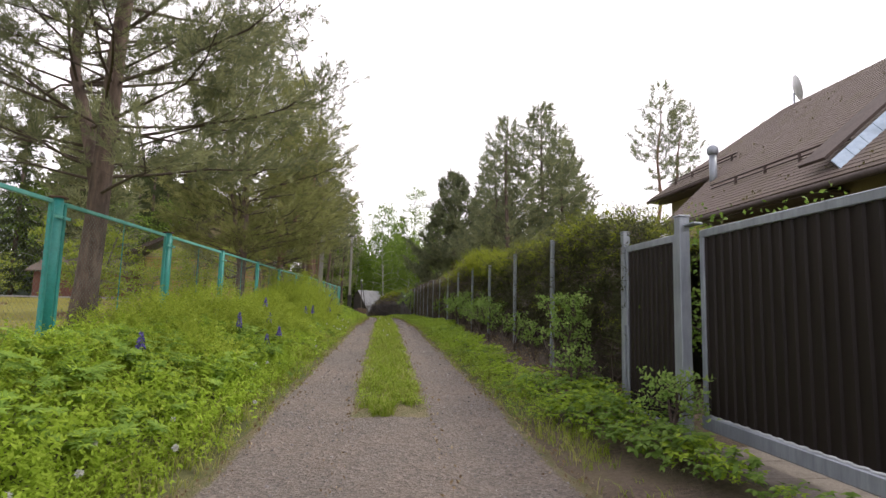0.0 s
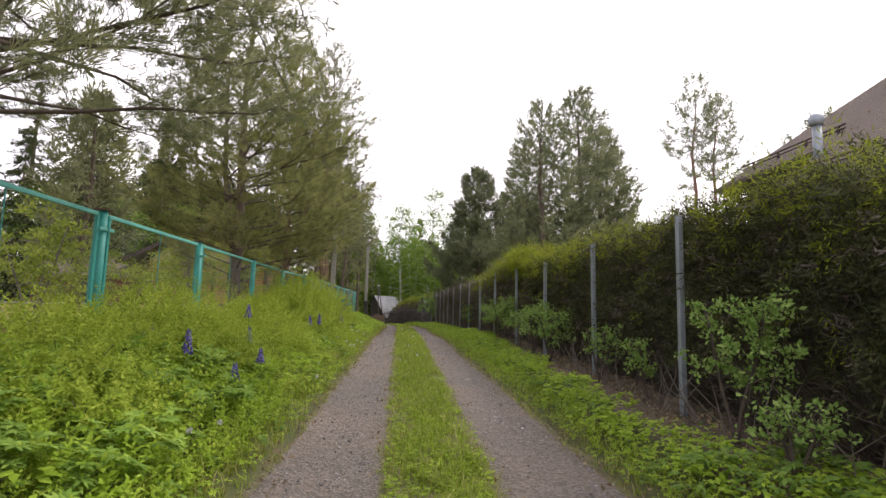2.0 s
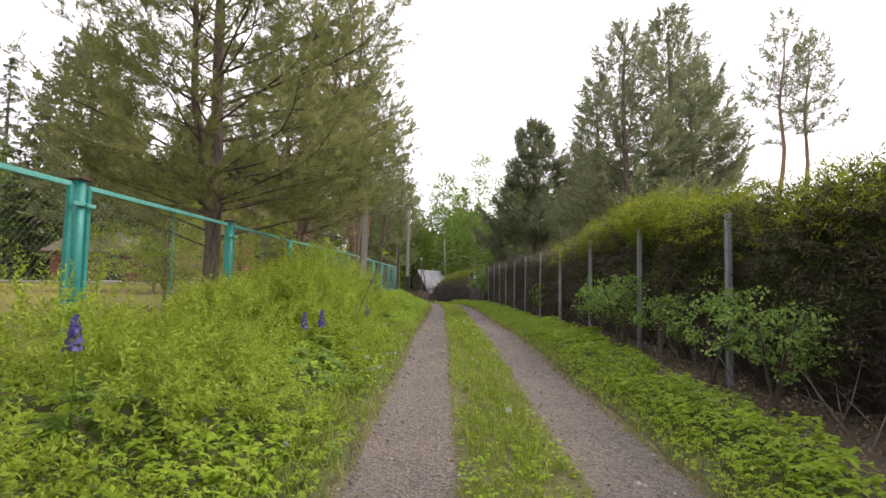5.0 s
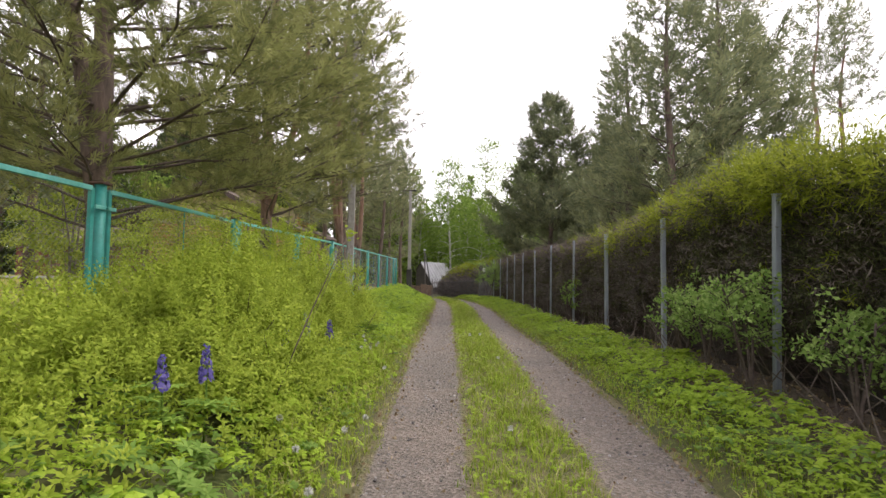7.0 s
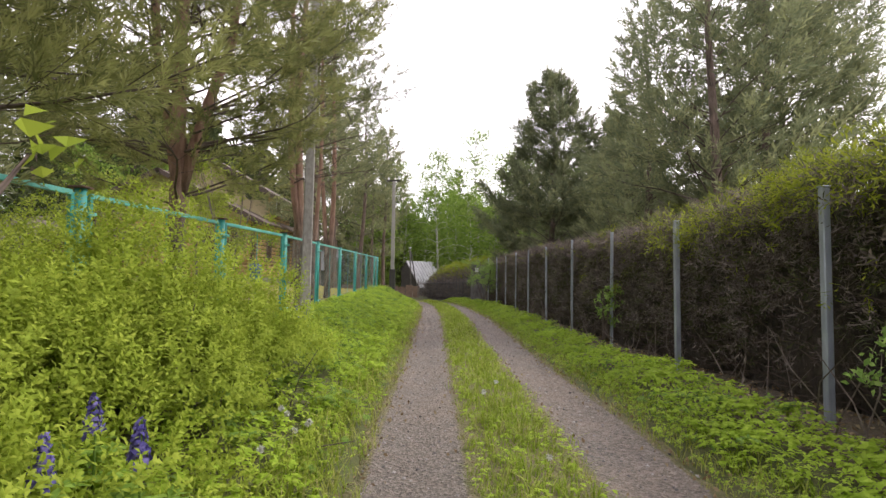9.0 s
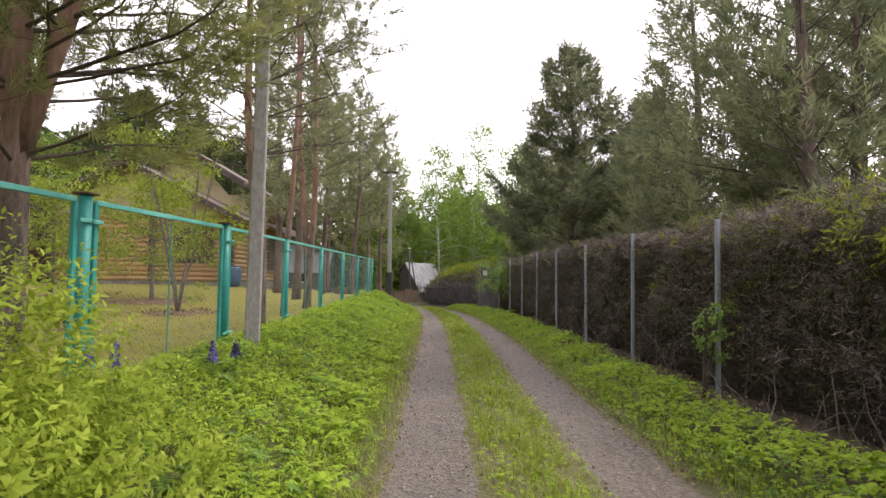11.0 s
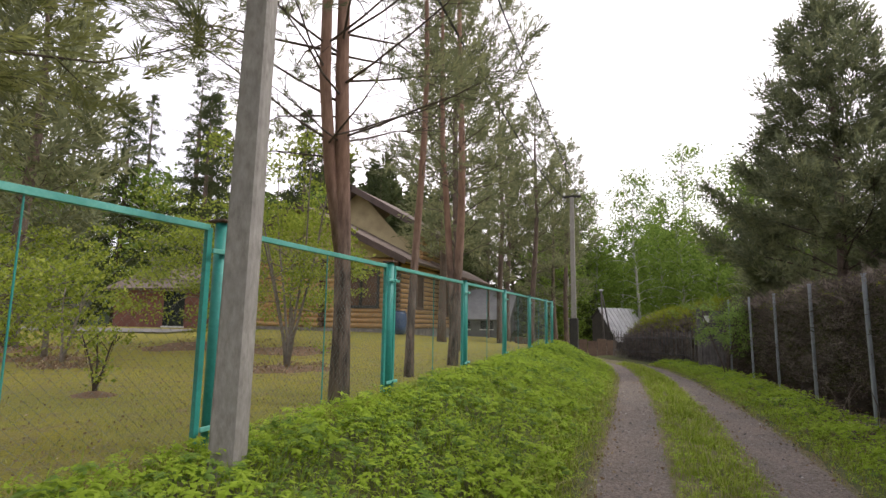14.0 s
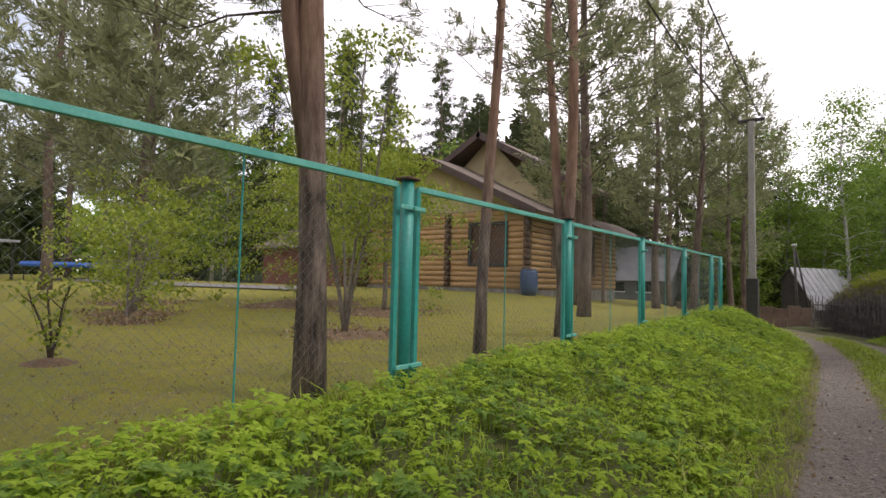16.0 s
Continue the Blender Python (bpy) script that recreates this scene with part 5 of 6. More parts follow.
    solo("bank_grass", mixed(T_BLADE[:2], np.stack([x, y, land(x, y)], -1), RNG.uniform(0.7, 1.25, len(x)), np.stack([RNG.normal(0.1, 0.2, len(x)), RNG.normal(0, 0.2, len(x)), np.ones(len(x))], -1)), M_GRASS, "long fresh grass on the bank below the fence", "grass", "stuff")
    # mown lawn inside the fence
    n = 6500
    y = RNG.uniform(20, 35, n)
    x = -3.5 - RNG.uniform(0, 1, n) ** 1.5 * 7
    solo("lawn_litter", mixed(T_LEAF, np.stack([x, y, land(x, y) + 0.02], -1), RNG.uniform(0.012, 0.035, n), RNG.normal(0, 1, (n, 3)) * (1, 1, 0.1)), M_LITTER, "dry brown leaves scattered on the lawn", "litter", "stuff")
    n = 9000
    y = RNG.uniform(20, 34, n)
    x = -3.5 - RNG.uniform(0, 1, n) ** 1.8 * 7
    solo("lawn_grass", mixed(T_BLADE[2:], np.stack([x, y, land(x, y) - 0.01], -1), RNG.uniform(0.25, 0.5, n)), M_GRASS_Y, "short mown lawn blades", "grass", "stuff")
    # dry litter along the edges of the wheel tracks
    n = 3800
    y = -2 + RNG.uniform(0, 1, n) ** 1.3 * 38
    e = RNG.choice((-1.0, 1.0), n) * np.where(RNG.uniform(0, 1, n) < 0.7, half_width(y) + RNG.normal(0, 0.09, n), 0.42 + RNG.normal(0, 0.06, n))
    solo("dry_litter", mixed(T_LEAF, np.stack([road_mid(y) + e, y, land(road_mid(y) + e, y) + 0.012], -1), RNG.uniform(0.015, 0.05, n), RNG.normal(0, 1, (n, 3)) * (1, 1, 0.12)), M_LITTER, "dry leaves and straw along the track edges", "litter", "stuff")
    # small leafy weeds in the middle strip
    n = 2600
    y = 6 + RNG.uniform(0, 1, n) ** 1.4 * 34
    off = RNG.uniform(-0.36, 0.36, n)
    solo("strip_weeds", mixed(T_HERB[:2], np.stack([road_mid(y) + off, y, road_z(y)], -1), RNG.uniform(0.22, 0.45, n)), M_HERB, "small leafy weeds between the wheel tracks", "weeds", "stuff")
    # broad palmate leaves on the open bank by the start
    x, y, u = band(420, 3.5, 9.5, 0.5, 2.2, True)
    solo("lupin_foliage", mixed(T_PALM, np.stack([x, y, land(x, y) + 0.03], -1), RNG.uniform(0.5, 0.95, len(x)), np.stack([RNG.normal(0.1, 0.2, len(x)), RNG.normal(0, 0.2, len(x)), np.ones(len(x))], -1)), M_PALM, "broad palmate lupin leaves on the bank", "herbs", "stuff")
    # dead leaves and sticks under the hedge
    n = 4500
    y = 6 + RNG.uniform(0, 1, n) ** 1.3 * 32
    x = hedge_x(y) + RNG.uniform(-0.5, 0.4, n)
    solo("hedge_litter", mixed(T_LEAF, np.stack([x, y, land(x, y) + 0.025], -1), RNG.uniform(0.02, 0.06, n), RNG.normal(0, 1, (n, 3)) * (1, 1, 0.15)), M_LITTER, "dead brown leaves under the hedge", "litter", "stuff")
    sticks = []
    for q in range(260):
        yy = 6.2 + 26 * RNG.uniform() ** 1.4
        xx = float(hedge_x(yy)) + RNG.uniform(-0.35, 0.15)
        b = np.array((xx, yy, float(land(xx, yy)) - 0.02))
        e = b + np.array((RNG.normal(-0.08, 0.22), RNG.normal(0, 0.3), RNG.uniform(0.08, 0.75)))
        sticks.append(tube([b, (b + e) / 2 + RNG.normal(0, 0.04, 3), e], [0.008, 0.006, 0.003], 3, False))
    solo("dead_twigs", join(sticks), M_STICK, "dead brown twigs leaning at the foot of the hedge", "twigs", "stuff")
    # pebbles
    oc = np.array([(1, 0, 0), (-0.9, 0.1, 0), (0, 1, 0.1), (0.1, -1, 0), (0, 0, 0.7), (0, 0, -0.6)]), np.array([(0, 2, 4), (2, 1, 4), (1, 3, 4), (3, 0, 4), (2, 0, 5), (1, 2, 5), (3, 1, 5), (0, 3, 5)])
    n = 9000
    y = -2 + RNG.uniform(0, 1, n) ** 1.3 * 40
    off = RNG.choice((-1, 1), n) * np.clip(RNG.normal(0.78, 0.24, n), 0.3, half_width(y))
    first = y < 5.5
    off = np.where(first, RNG.uniform(-1, 1, n) * half_width(y), off)
    rut = -0.035 * np.exp(-((np.abs(off) - 0.75) / 0.22) ** 2)
    s = 0.005 + 0.013 * RNG.uniform(0, 1, n) ** 4
    solo("loose_gravel", scatter(oc, np.stack([road_mid(y) + off, y, road_z(y) + rut + s * 0.25], -1), s, np.stack([RNG.normal(0, 0.3, n), RNG.normal(0, 0.3, n), np.ones(n)], -1)), M_PEBBLE, "loose grey stones on the lane", "gravel", "stuff")


low_plants()


def lupin(x, y, h, flower):
    g = float(land(x, y))
    p = thing("lupin", "purple lupin flower spike among the bank herbs", "flower", (x, y, g), "lupins")
    part("stem", tube([(0, 0, 0), (0.01, 0, h * 0.5), (0, 0.01, h)], [0.006, 0.005, 0.003], 5), M_HERB_D, p, "", True)
    n = 110
    t = RNG.uniform(0, 1, n)
    a = RNG.uniform(0, 6.28, n)
    r = 0.04 * (1 - 0.75 * t)
    pos = np.stack([r * np.cos(a), r * np.sin(a), h - flower + flower * t], -1)
    ax = np.stack([np.cos(a), np.sin(a), 0.4 + 0 * a], -1)
    part("flower_spike", scatter(leaf_flat(1, 0.7), pos, 0.036 * (1.1 - 0.5 * t), ax), M_PURPLE, p, "violet-blue flowers")
    part("leaves", mixed(T_PALM, np.array([(0, 0, h * 0.1), (0.05, 0.04, 0), (-0.05, 0.02, 0)]), np.array([0.95, 0.85, 0.8])), M_PALM, p, "palmate leaves")


for x, y, h, f in ((-2.1, 8.05, 0.75, 0.26), (-2.0, 9.6, 0.7, 0.2), (-1.75, 9.2, 0.55, 0.16), (-2.3, 10.6, 0.85, 0.18), (-1.75, 8.3, 0.5, 0.15), (-1.9, 14.3, 0.75, 0.26), (-2.05, 14.1, 0.65, 0.2), (-1.85, 16.3, 0.7, 0.2), (-1.7, 16.6, 0.7, 0.2), (-1.95, 16.0, 0.62, 0.2), (-2.0, 16.8, 0.66, 0.18), (-2.3, 5.4, 0.6, 0.2), (-2.9, 21.4, 0.6, 0.2), (-3.4, 21.9, 0.5, 0.18), (-2.6, 22.3, 0.5, 0.2), (-2.55, 22.7, 0.45, 0.16)):
    lupin(x, y, h * 0.85, f * 0.85)


def seed_head(x, y, h):
    g = float(land(x, y))
    p = thing("dandelion", "dandelion gone to seed beside the lane", "flower", (x, y, g), "dandelions")
    part("stem", tube([(0, 0, 0), (0.01, 0, h)], [0.003, 0.002], 4), M_HERB, p)
    d = RNG.normal(0, 1, (60, 3))
    part("seed_head", scatter(leaf_flat(1, 0.35), np.tile((0.01, 0, h), (60, 1)), 0.026, d), M_PUFF, p, "white seed head")


for k in range(36):
    y = RNG.uniform(2, 20)
    x = float(road_mid(y)) - float(half_width(y)) - RNG.uniform(0.05, 0.6) if k % 3 else float(road_mid(y)) + RNG.uniform(-0.3, 0.3)
    if k % 3 or y > 6:
        seed_head(x, y, RNG.uniform(0.12, 0.3))


sp = thing("leaning_shoot", "slender leaning shoot with a few large leaves at its tip", "shoot", (-1.75, 14.9, float(land(-1.75, 14.9))))
tip = np.array((0.42, 0.6, 2.0 - float(land(-1.75, 14.9))))
k = np.linspace(0, 1, 6)
part("stem", tube(np.stack([tip[0] * k ** 1.2, tip[1] * k ** 1.2, tip[2] * k - 0.02], -1), 0.008 - 0.005 * k, 5), M_TWIG, sp, "", True)
part("foliage", scatter(leaf_flat(1, 0.55, 0.35), tip + RNG.normal(0, 0.035, (10, 3)), RNG.uniform(0.04, 0.07, 10), RNG.normal(0, 1, (10, 3)) * (1, 1, 0.5)), M_SHRUB, sp, "large fresh leaves")

# saplings at the foot of the hedge
SR = np.random.default_rng(21)
for x, y, H, R in ((2.42, 7.2, 1.15, 0.36), (2.45, 12.6, 0.85, 0.45), (2.4, 13.6, 0.95, 0.42), (2.5, 10.3, 0.75, 0.22), (2.55, 9.0, 0.7, 0.2), (2.3, 16.2, 1.05, 0.42), (2.25, 16.9, 0.9, 0.4), (2.45, 15.1, 0.85, 0.38), (2.3, 17.6, 0.85, 0.32), (2.2, 23.4, 1.0, 0.2), (2.3, 6.4, 0.5, 0.3), (1.45, 37.2, 1.75, 0.85), (2.5, 4.5, 0.5, 0.35)):
    broadleaf("sapling", "bright green leafy sapling at the foot of the hedge", (x, y, float(land(x, y))), H, R, 0.012, 0.42, SR, int(1350 * R / 0.4 * H), M_SAPLING, M_TWIG, 0.048, "hedge saplings", 18, 0.1, 3, 0.3, 0.35, 0.6)

broadleaf("garden_bush", "dense dark green garden bush behind the gate", (3.75, 5.3, 0.15), 2.1, 0.75, 0.02, 0.15, SR, 2600, M_HERB_D, M_TWIG, 0.06, "", 20, 0.1, 4, 0.5)

# garden fruit trees and bushes
bed_leaves = []
for x, y, H, R, n, st in ((-12.2, 29.5, 2.0, 1.5, 3400, 1), (-10.4, 28.6, 1.5, 0.9, 700, 3), (-12.0, 33.5, 3.3, 2.7, 9500, 1), (-9.0, 33.4, 3.3, 2.1, 6000, 1), (-6.6, 30.0, 4.3, 1.4, 3800, 5), (-15.5, 31.0, 2.8, 2.0, 5200, 1), (-17.5, 25.5, 2.4, 1.2, 1500, 3), (-7.0, 13.5, 2.2, 1.1, 2000, 3), (-6.8, 20.0, 2.3, 1.0, 1800, 3), (-8.5, 16.0, 2.0, 1.0, 1500, 3)):
    broadleaf("fruit_tree", "young garden fruit tree with fresh yellow-green leaves", (x, y, float(land(x, y))), H, R, 0.06 if st == 1 else 0.022, 0.32, SR, int(n * 1.15), M_APPLELEAF, M_FRUITBARK, 0.08 if st == 5 else 0.09, "garden fruit trees", 17 if st > 1 else 24, 0.3, st, 0.27, 0.45 if st == 5 else 0.15, 0.65 if st == 5 else 0.4)
    la = RNG.uniform(0, 2 * math.pi, 260)
    lr = R * 0.72 * RNG.uniform(0, 1, 260) ** 0.6
    lx, ly = x + lr * np.cos(la), y + lr * np.sin(la)
    bed_leaves.append(np.stack([lx, ly, land(lx, ly) + 0.05], -1))
    bm_n = 26
    a = np.linspace(0, 2 * math.pi, bm_n, endpoint=False)
    rr = R * 0.62 * (1 + 0.12 * np.sin(a * 3 + x) + 0.08 * np.sin(a * 7))
    V = [(0, 0, 0.05)] + [(0.55 * r * math.cos(t), 0.55 * r * math.sin(t), 0.035 + float(land(x + 0.55 * r * math.cos(t), y + 0.55 * r * math.sin(t)) - land(x, y))) for r, t in zip(rr, a)] + [(r * math.cos(t), r * math.sin(t), -0.02 + float(land(x + r * math.cos(t), y + r * math.sin(t)) - land(x, y))) for r, t in zip(rr, a)]
    F = [(0, 1 + k, 1 + (k + 1) % bm_n) for k in range(bm_n)]
    F += [(1 + k, 1 + bm_n + k, 1 + bm_n + (k + 1) % bm_n) for k in range(bm_n)] + [(1 + k, 1 + bm_n + (k + 1) % bm_n, 1 + (k + 1) % bm_n) for k in range(bm_n)]
    solo("mulch_bed", (np.array(V), np.array(F)), M_MULCH, "low round bed of brown bark mulch on the lawn", "mulch bed", group="mulch beds", smooth=True, loc=(x, y, float(land(x, y))))
bed_leaves = np.concatenate(bed_leaves)
solo("bed_litter", mixed(T_LEAF, bed_leaves, RNG.uniform(0.04, 0.1, len(bed_leaves)), RNG.normal(0, 1, (len(bed_leaves), 3)) * (1, 1, 0.2)), M_LITTER, "dry brown leaves lying on the mulch beds", "litter", "stuff")
broadleaf("seedling_bush", "small leafy seedling in a mulch ring", (-6.67, 26.4, float(land(-6.67, 26.4))), 0.75, 0.28, 0.01, 0.2, SR, 260, M_APPLELEAF, M_TWIG, 0.06, "", 12, 0, 3, 0.5)
solo("mulch_ring", (np.array([(0, 0, 0.06)] + [(0.38 * math.cos(t), 0.3 * math.sin(t), -0.02) for t in np.arange(0, 6.28, 0.35)]), np.array([(0, 1 + k, 1 + (k + 1) % 18) for k in range(18)])), M_MULCH, "small ring of bark mulch on the lawn", "mulch bed", smooth=True, loc=(-6.67, 26.4, float(land(-6.67, 26.4))))


# ---------- log house ----------
def log_house():
    hz = 1.2
    H = thing("log_house", "honey-coloured round-log house with brown roofs", "house", (0, 0.6, hz))
    x0, x1, y0, y1 = -18.2, -10.0, 41.6, 50.6
    base = part("foundation", box(x0 - 0.05, x1 + 0.05, y0 - 0.05, y1 + 0.05, -0.6, 0.28, 0.02), M_STONE, H, "fieldstone foundation")
    def logs(xa, ya, xb, yb, z0, z1, holes=()):
        wall = part("wall", box(min(xa, xb) + 0.02, max(xa, xb) - 0.02 if xa != xb else xa + 0.08, min(ya, yb) + 0.02 if ya != yb else ya - 0.02, max(ya, yb) + 0.08, z0, z1), M_LOGEND, H)
        r, z, k = 0.12, z0 + 0.11, 0
        while z < z1 - 0.05:
            spans = [(0.0, 1.0)]
            for a, b, h0, h1 in holes:
                if h0 < z < h1:
                    spans = [s for u, v in spans for s in ((u, min(v, a)), (max(u, b), v)) if s[1] - s[0] > 0.01]
            for a, b in spans:
                p, q = np.array((xa, ya, z)), np.array((xb, yb, z))
                d = q - p
                tl = tube([p + d * a, p + d * (a + b) / 2, p + d * b], [r, r * 1.01, r], 10)
                part("log", tl, M_LOG, wall, "", True)
            z += 0.213
            k += 1
        return wall
    L = x1 - x0
    wa, wb = (-12.6 - x0) / L, (-10.92 - x0) / L
    logs(x0, y0, x1, y0, 0.28, 3.3, ((wa, wb, 1.2, 2.75),))
    logs(x1, y0, x1, y1, 0.28, 3.3, ((0.18, 0.27, 1.2, 2.6), (0.55, 0.68, 0.9, 2.6)))
    for xx in (x1, -13.6, x0):
        for k in range(14):
            part("log_end", tube([(xx, y0 - 0.32, 0.4 + k * 0.213), (xx, y0 - 0.05, 0.4 + k * 0.213)], [0.1 + 0.015 * (k % 2)] * 2, 10), M_LOGEND, H, "dark end-grain of a crossing log", True)
    win = part("window", box(-12.55, -10.97, y0 + 0.02, y0 + 0.06, 1.22, 2.73), M_GLASS, H, "dark window pane")
    for b in ((-12.66, -12.54, 1.12, 2.83), (-10.98, -10.86, 1.12, 2.83), (-12.54, -10.98, 1.12, 1.24), (-12.54, -10.98, 2.71, 2.83), (-11.8, -11.72, 1.24, 2.71)):
        part("frame", box(b[0], b[1], y0 - 0.15, y0 + 0.05, b[2], b[3], 0.01), M_TAR, win, "dark brown frame")
    for ya, yb, za, zb in ((43.3, 44.0, 1.2, 2.6), (46.6, 47.7, 0.9, 2.6)):
        w2 = part("window", box(x1 - 0.04, x1 - 0.0, ya, yb, za, zb), M_GLASS, H, "dark window pane")
        for b in ((ya - 0.08, ya + 0.02, za - 0.08, zb + 0.08), (yb - 0.02, yb + 0.08, za - 0.08, zb + 0.08), (ya + 0.02, yb - 0.02, za - 0.08, za + 0.02), (ya + 0.02, yb - 0.02, zb - 0.02, zb + 0.08)):
            part("frame", box(x1 - 0.02, x1 + 0.14, b[0], b[1], b[2], b[3], 0.01), M_BOARD, w2, "brown frame")
    # lower front gable
    ax, az, ex = -14.7, 5.75, -9.45
    def gable(xa, xb, y, zb, xap, zap, th=0.1):
        V = np.array([(xa, y, zb), (xb, y, zb), (xap, y, zap), (xa, y + th, zb), (xb, y + th, zb), (xap, y + th, zap)])
        return V, np.array([(0, 1, 2, 2), (3, 5, 4, 4), (0, 3, 4, 1), (1, 4, 5, 2), (2, 5, 3, 0)])
    def tri_gable(*a):
        V, F = gable(*a)
        T = []
        for f in F:
            T.append((f[0], f[1], f[2]))
            if f[3] != f[2]:
                T.append((f[0], f[2], f[3]))
        return V, np.array(T)
    part("gable", tri_gable(x0, x1, y0 - 0.02, 3.3, ax, az - 0.1), M_PLASTER, H, "ochre boarded gable")
    for xe, ze in ((-9.3, 3.1), (-20.1, 3.1)):
        rf = part("roof", slab([(ax, y0 - 0.8, az), (xe, y0 - 0.8, ze), (xe, y0 + 3.2, ze), (ax, y0 + 3.2, az)], 0.12), M_ROOF, H, "brown shingle roof")
        V, F = slab([(ax, y0 - 0.84, az + 0.03), (xe, y0 - 0.84, ze + 0.03), (xe, y0 - 0.78, ze + 0.03), (ax, y0 - 0.78, az + 0.03)], 0.26)
        part("fascia", (V, F), M_FASCIA, rf, "dark barge board")
    # upper storey behind
    ux, uz, uy = -13.6, 7.15, 44.4
    logs(x1 - 0.15, uy, x1 - 0.15, 48.2, 3.3, 5.0, ((0.25, 0.5, 3.9, 4.8),))
    uw = part("window", box(x1 - 0.2, x1 - 0.15, 45.35, 46.3, 3.9, 4.8), M_GLASS, H, "dark window pane")
    part("frame", box(x1 - 0.1, x1 - 0.02, 45.25, 45.36, 3.8, 4.9, 0.01), M_WHITE, uw, "white frame")
    part("frame", box(x1 - 0.1, x1 - 0.02, 46.29, 46.4, 3.8, 4.9, 0.01), M_WHITE, uw, "white frame")
    part("gable", tri_gable(x0 + 0.3, x1 - 0.1, uy, 3.3, ux, uz - 0.1), M_PLASTER, H, "ochre boarded gable")
    part("upper_wall", box(x0 + 0.3, x1 - 0.3, uy + 0.1, 48.2, 3.3, 4.7), M_PLASTER, H)
    for xe, ze in ((-8.9, 4.45), (-18.4, 4.45)):
        rf = part("roof", slab([(ux, uy - 0.9, uz), (xe, uy - 0.9, ze), (xe, 49.0, ze), (ux, 49.0, uz)], 0.12), M_ROOF, H, "brown shingle roof")
        part("fascia", slab([(ux, uy - 0.95, uz + 0.03), (xe, uy - 0.95, ze + 0.03), (xe, uy - 0.88, ze + 0.03), (ux, uy - 0.88, uz + 0.03)], 0.28), M_FASCIA, rf, "dark barge board")
    # side lean-to roof
    part("porch_roof", slab([(x1 + 0.1, 45.0, 3.5), (x1 + 1.5, 45.0, 2.75), (x1 + 1.5, 51.2, 2.75), (x1 + 0.1, 51.2, 3.5)], 0.1), M_ROOF, H, "grey-brown lean-to roof")
    for y in (45.4, 50.9):
        part("porch_post", box(x1 + 1.3, x1 + 1.42, y, y + 0.12, -0.3, 2.82, 0.01), M_BOARD, H)
    bar = thing("rain_barrel", "dark blue plastic rain barrel at the house corner", "barrel", (-9.75, 41.7, float(land(-9.75, 41.7))))
    part("body", tube([(0, 0, 0), (0, 0, 0.2), (0, 0, 0.5), (0, 0, 0.82), (0, 0, 0.9)], [0.26, 0.31, 0.33, 0.31, 0.28], 16), M_BARREL, bar, "", True)
    part("lid", tube([(0, 0, 0.9), (0, 0, 0.94)], [0.29, 0.28], 16), M_BARREL, bar, "", True)


log_house()


def plain_house(name, label, x0, x1, y0, y1, z0, zw, zr, wall, roof, along="y", windows=()):
    h = thing(name, label, "house", (0, 0, z0))
    part("wall", box(x0, x1, y0, y1, -0.5, zw), wall, h)
    o = 0.4
    if along == "y":
        xm = (x0 + x1) / 2
        s = (zr - zw) / (xm - x0)
        for xe in (x0 - o, x1 + o):
            part("roof", slab([(xm, y0 - o, zr), (xe, y0 - o, zw - o * s), (xe, y1 + o, zw - o * s), (xm, y1 + o, zr)], 0.12), roof, h)
        for y in (y0, y1 - 0.1):
            V = np.array([(x0, y, zw), (x1, y, zw), (xm, y, zr - 0.13), (x0, y + 0.1, zw), (x1, y + 0.1, zw), (xm, y + 0.1, zr - 0.13)])
            part("gable", (V, np.array([(0, 1, 2), (3, 5, 4), (0, 2, 5), (0, 5, 3), (1, 4, 5), (1, 5, 2)])), wall, h)
    else:
        ym = (y0 + y1) / 2
        s = (zr - zw) / (ym - y0)
        for ye in (y0 - o, y1 + o):
            part("roof", slab([(x0 - o, ym, zr), (x0 - o, ye, zw - o * s), (x1 + o, ye, zw - o * s), (x1 + o, ym, zr)], 0.12), roof, h)
        for x in (x0, x1 - 0.1):
            V = np.array([(x, y0, zw), (x, y1, zw), (x, ym, zr - 0.13), (x + 0.1, y0, zw), (x + 0.1, y1, zw), (x + 0.1, ym, zr - 0.13)])
            part("gable", (V, np.array([(0, 1, 2), (3, 5, 4), (0, 2, 5), (0, 5, 3), (1, 4, 5), (1, 5, 2)])), wall, h)
    for xa, xb, za, zb in windows:
        w = part("window", box(xa, xb, y0 - 0.01, y0 + 0.05, za, zb), M_GLASS, h, "dark pane")
        part("frame", box(xa - 0.06, xb + 0.06, y0 - 0.04, y0 - 0.005, za - 0.08, za, 0.005), M_WHITE, w)
        part("frame", box(xa - 0.06, xb + 0.06, y0 - 0.04, y0 - 0.005, zb, zb + 0.08, 0.005), M_WHITE, w)
    return h


plain_house("neighbour_house", "grey sided house beyond the log house", -14.5, -9.4, 59, 64, 0.6, 1.7, 3.7, M_GREYWALL, M_GREYWALL, "x", ((-12.9, -12.0, 0.7, 1.5), (-11.2, -10.3, 0.7, 1.5)))
plain_house("brick_garage", "low red brick outbuilding with a dark roof behind the garden", -25.5, -19.4, 41.6, 47, 1.2, 2.2, 3.5, M_BRICK, M_ROOF, "x", ((-22.2, -20.9, 0.2, 1.9),))


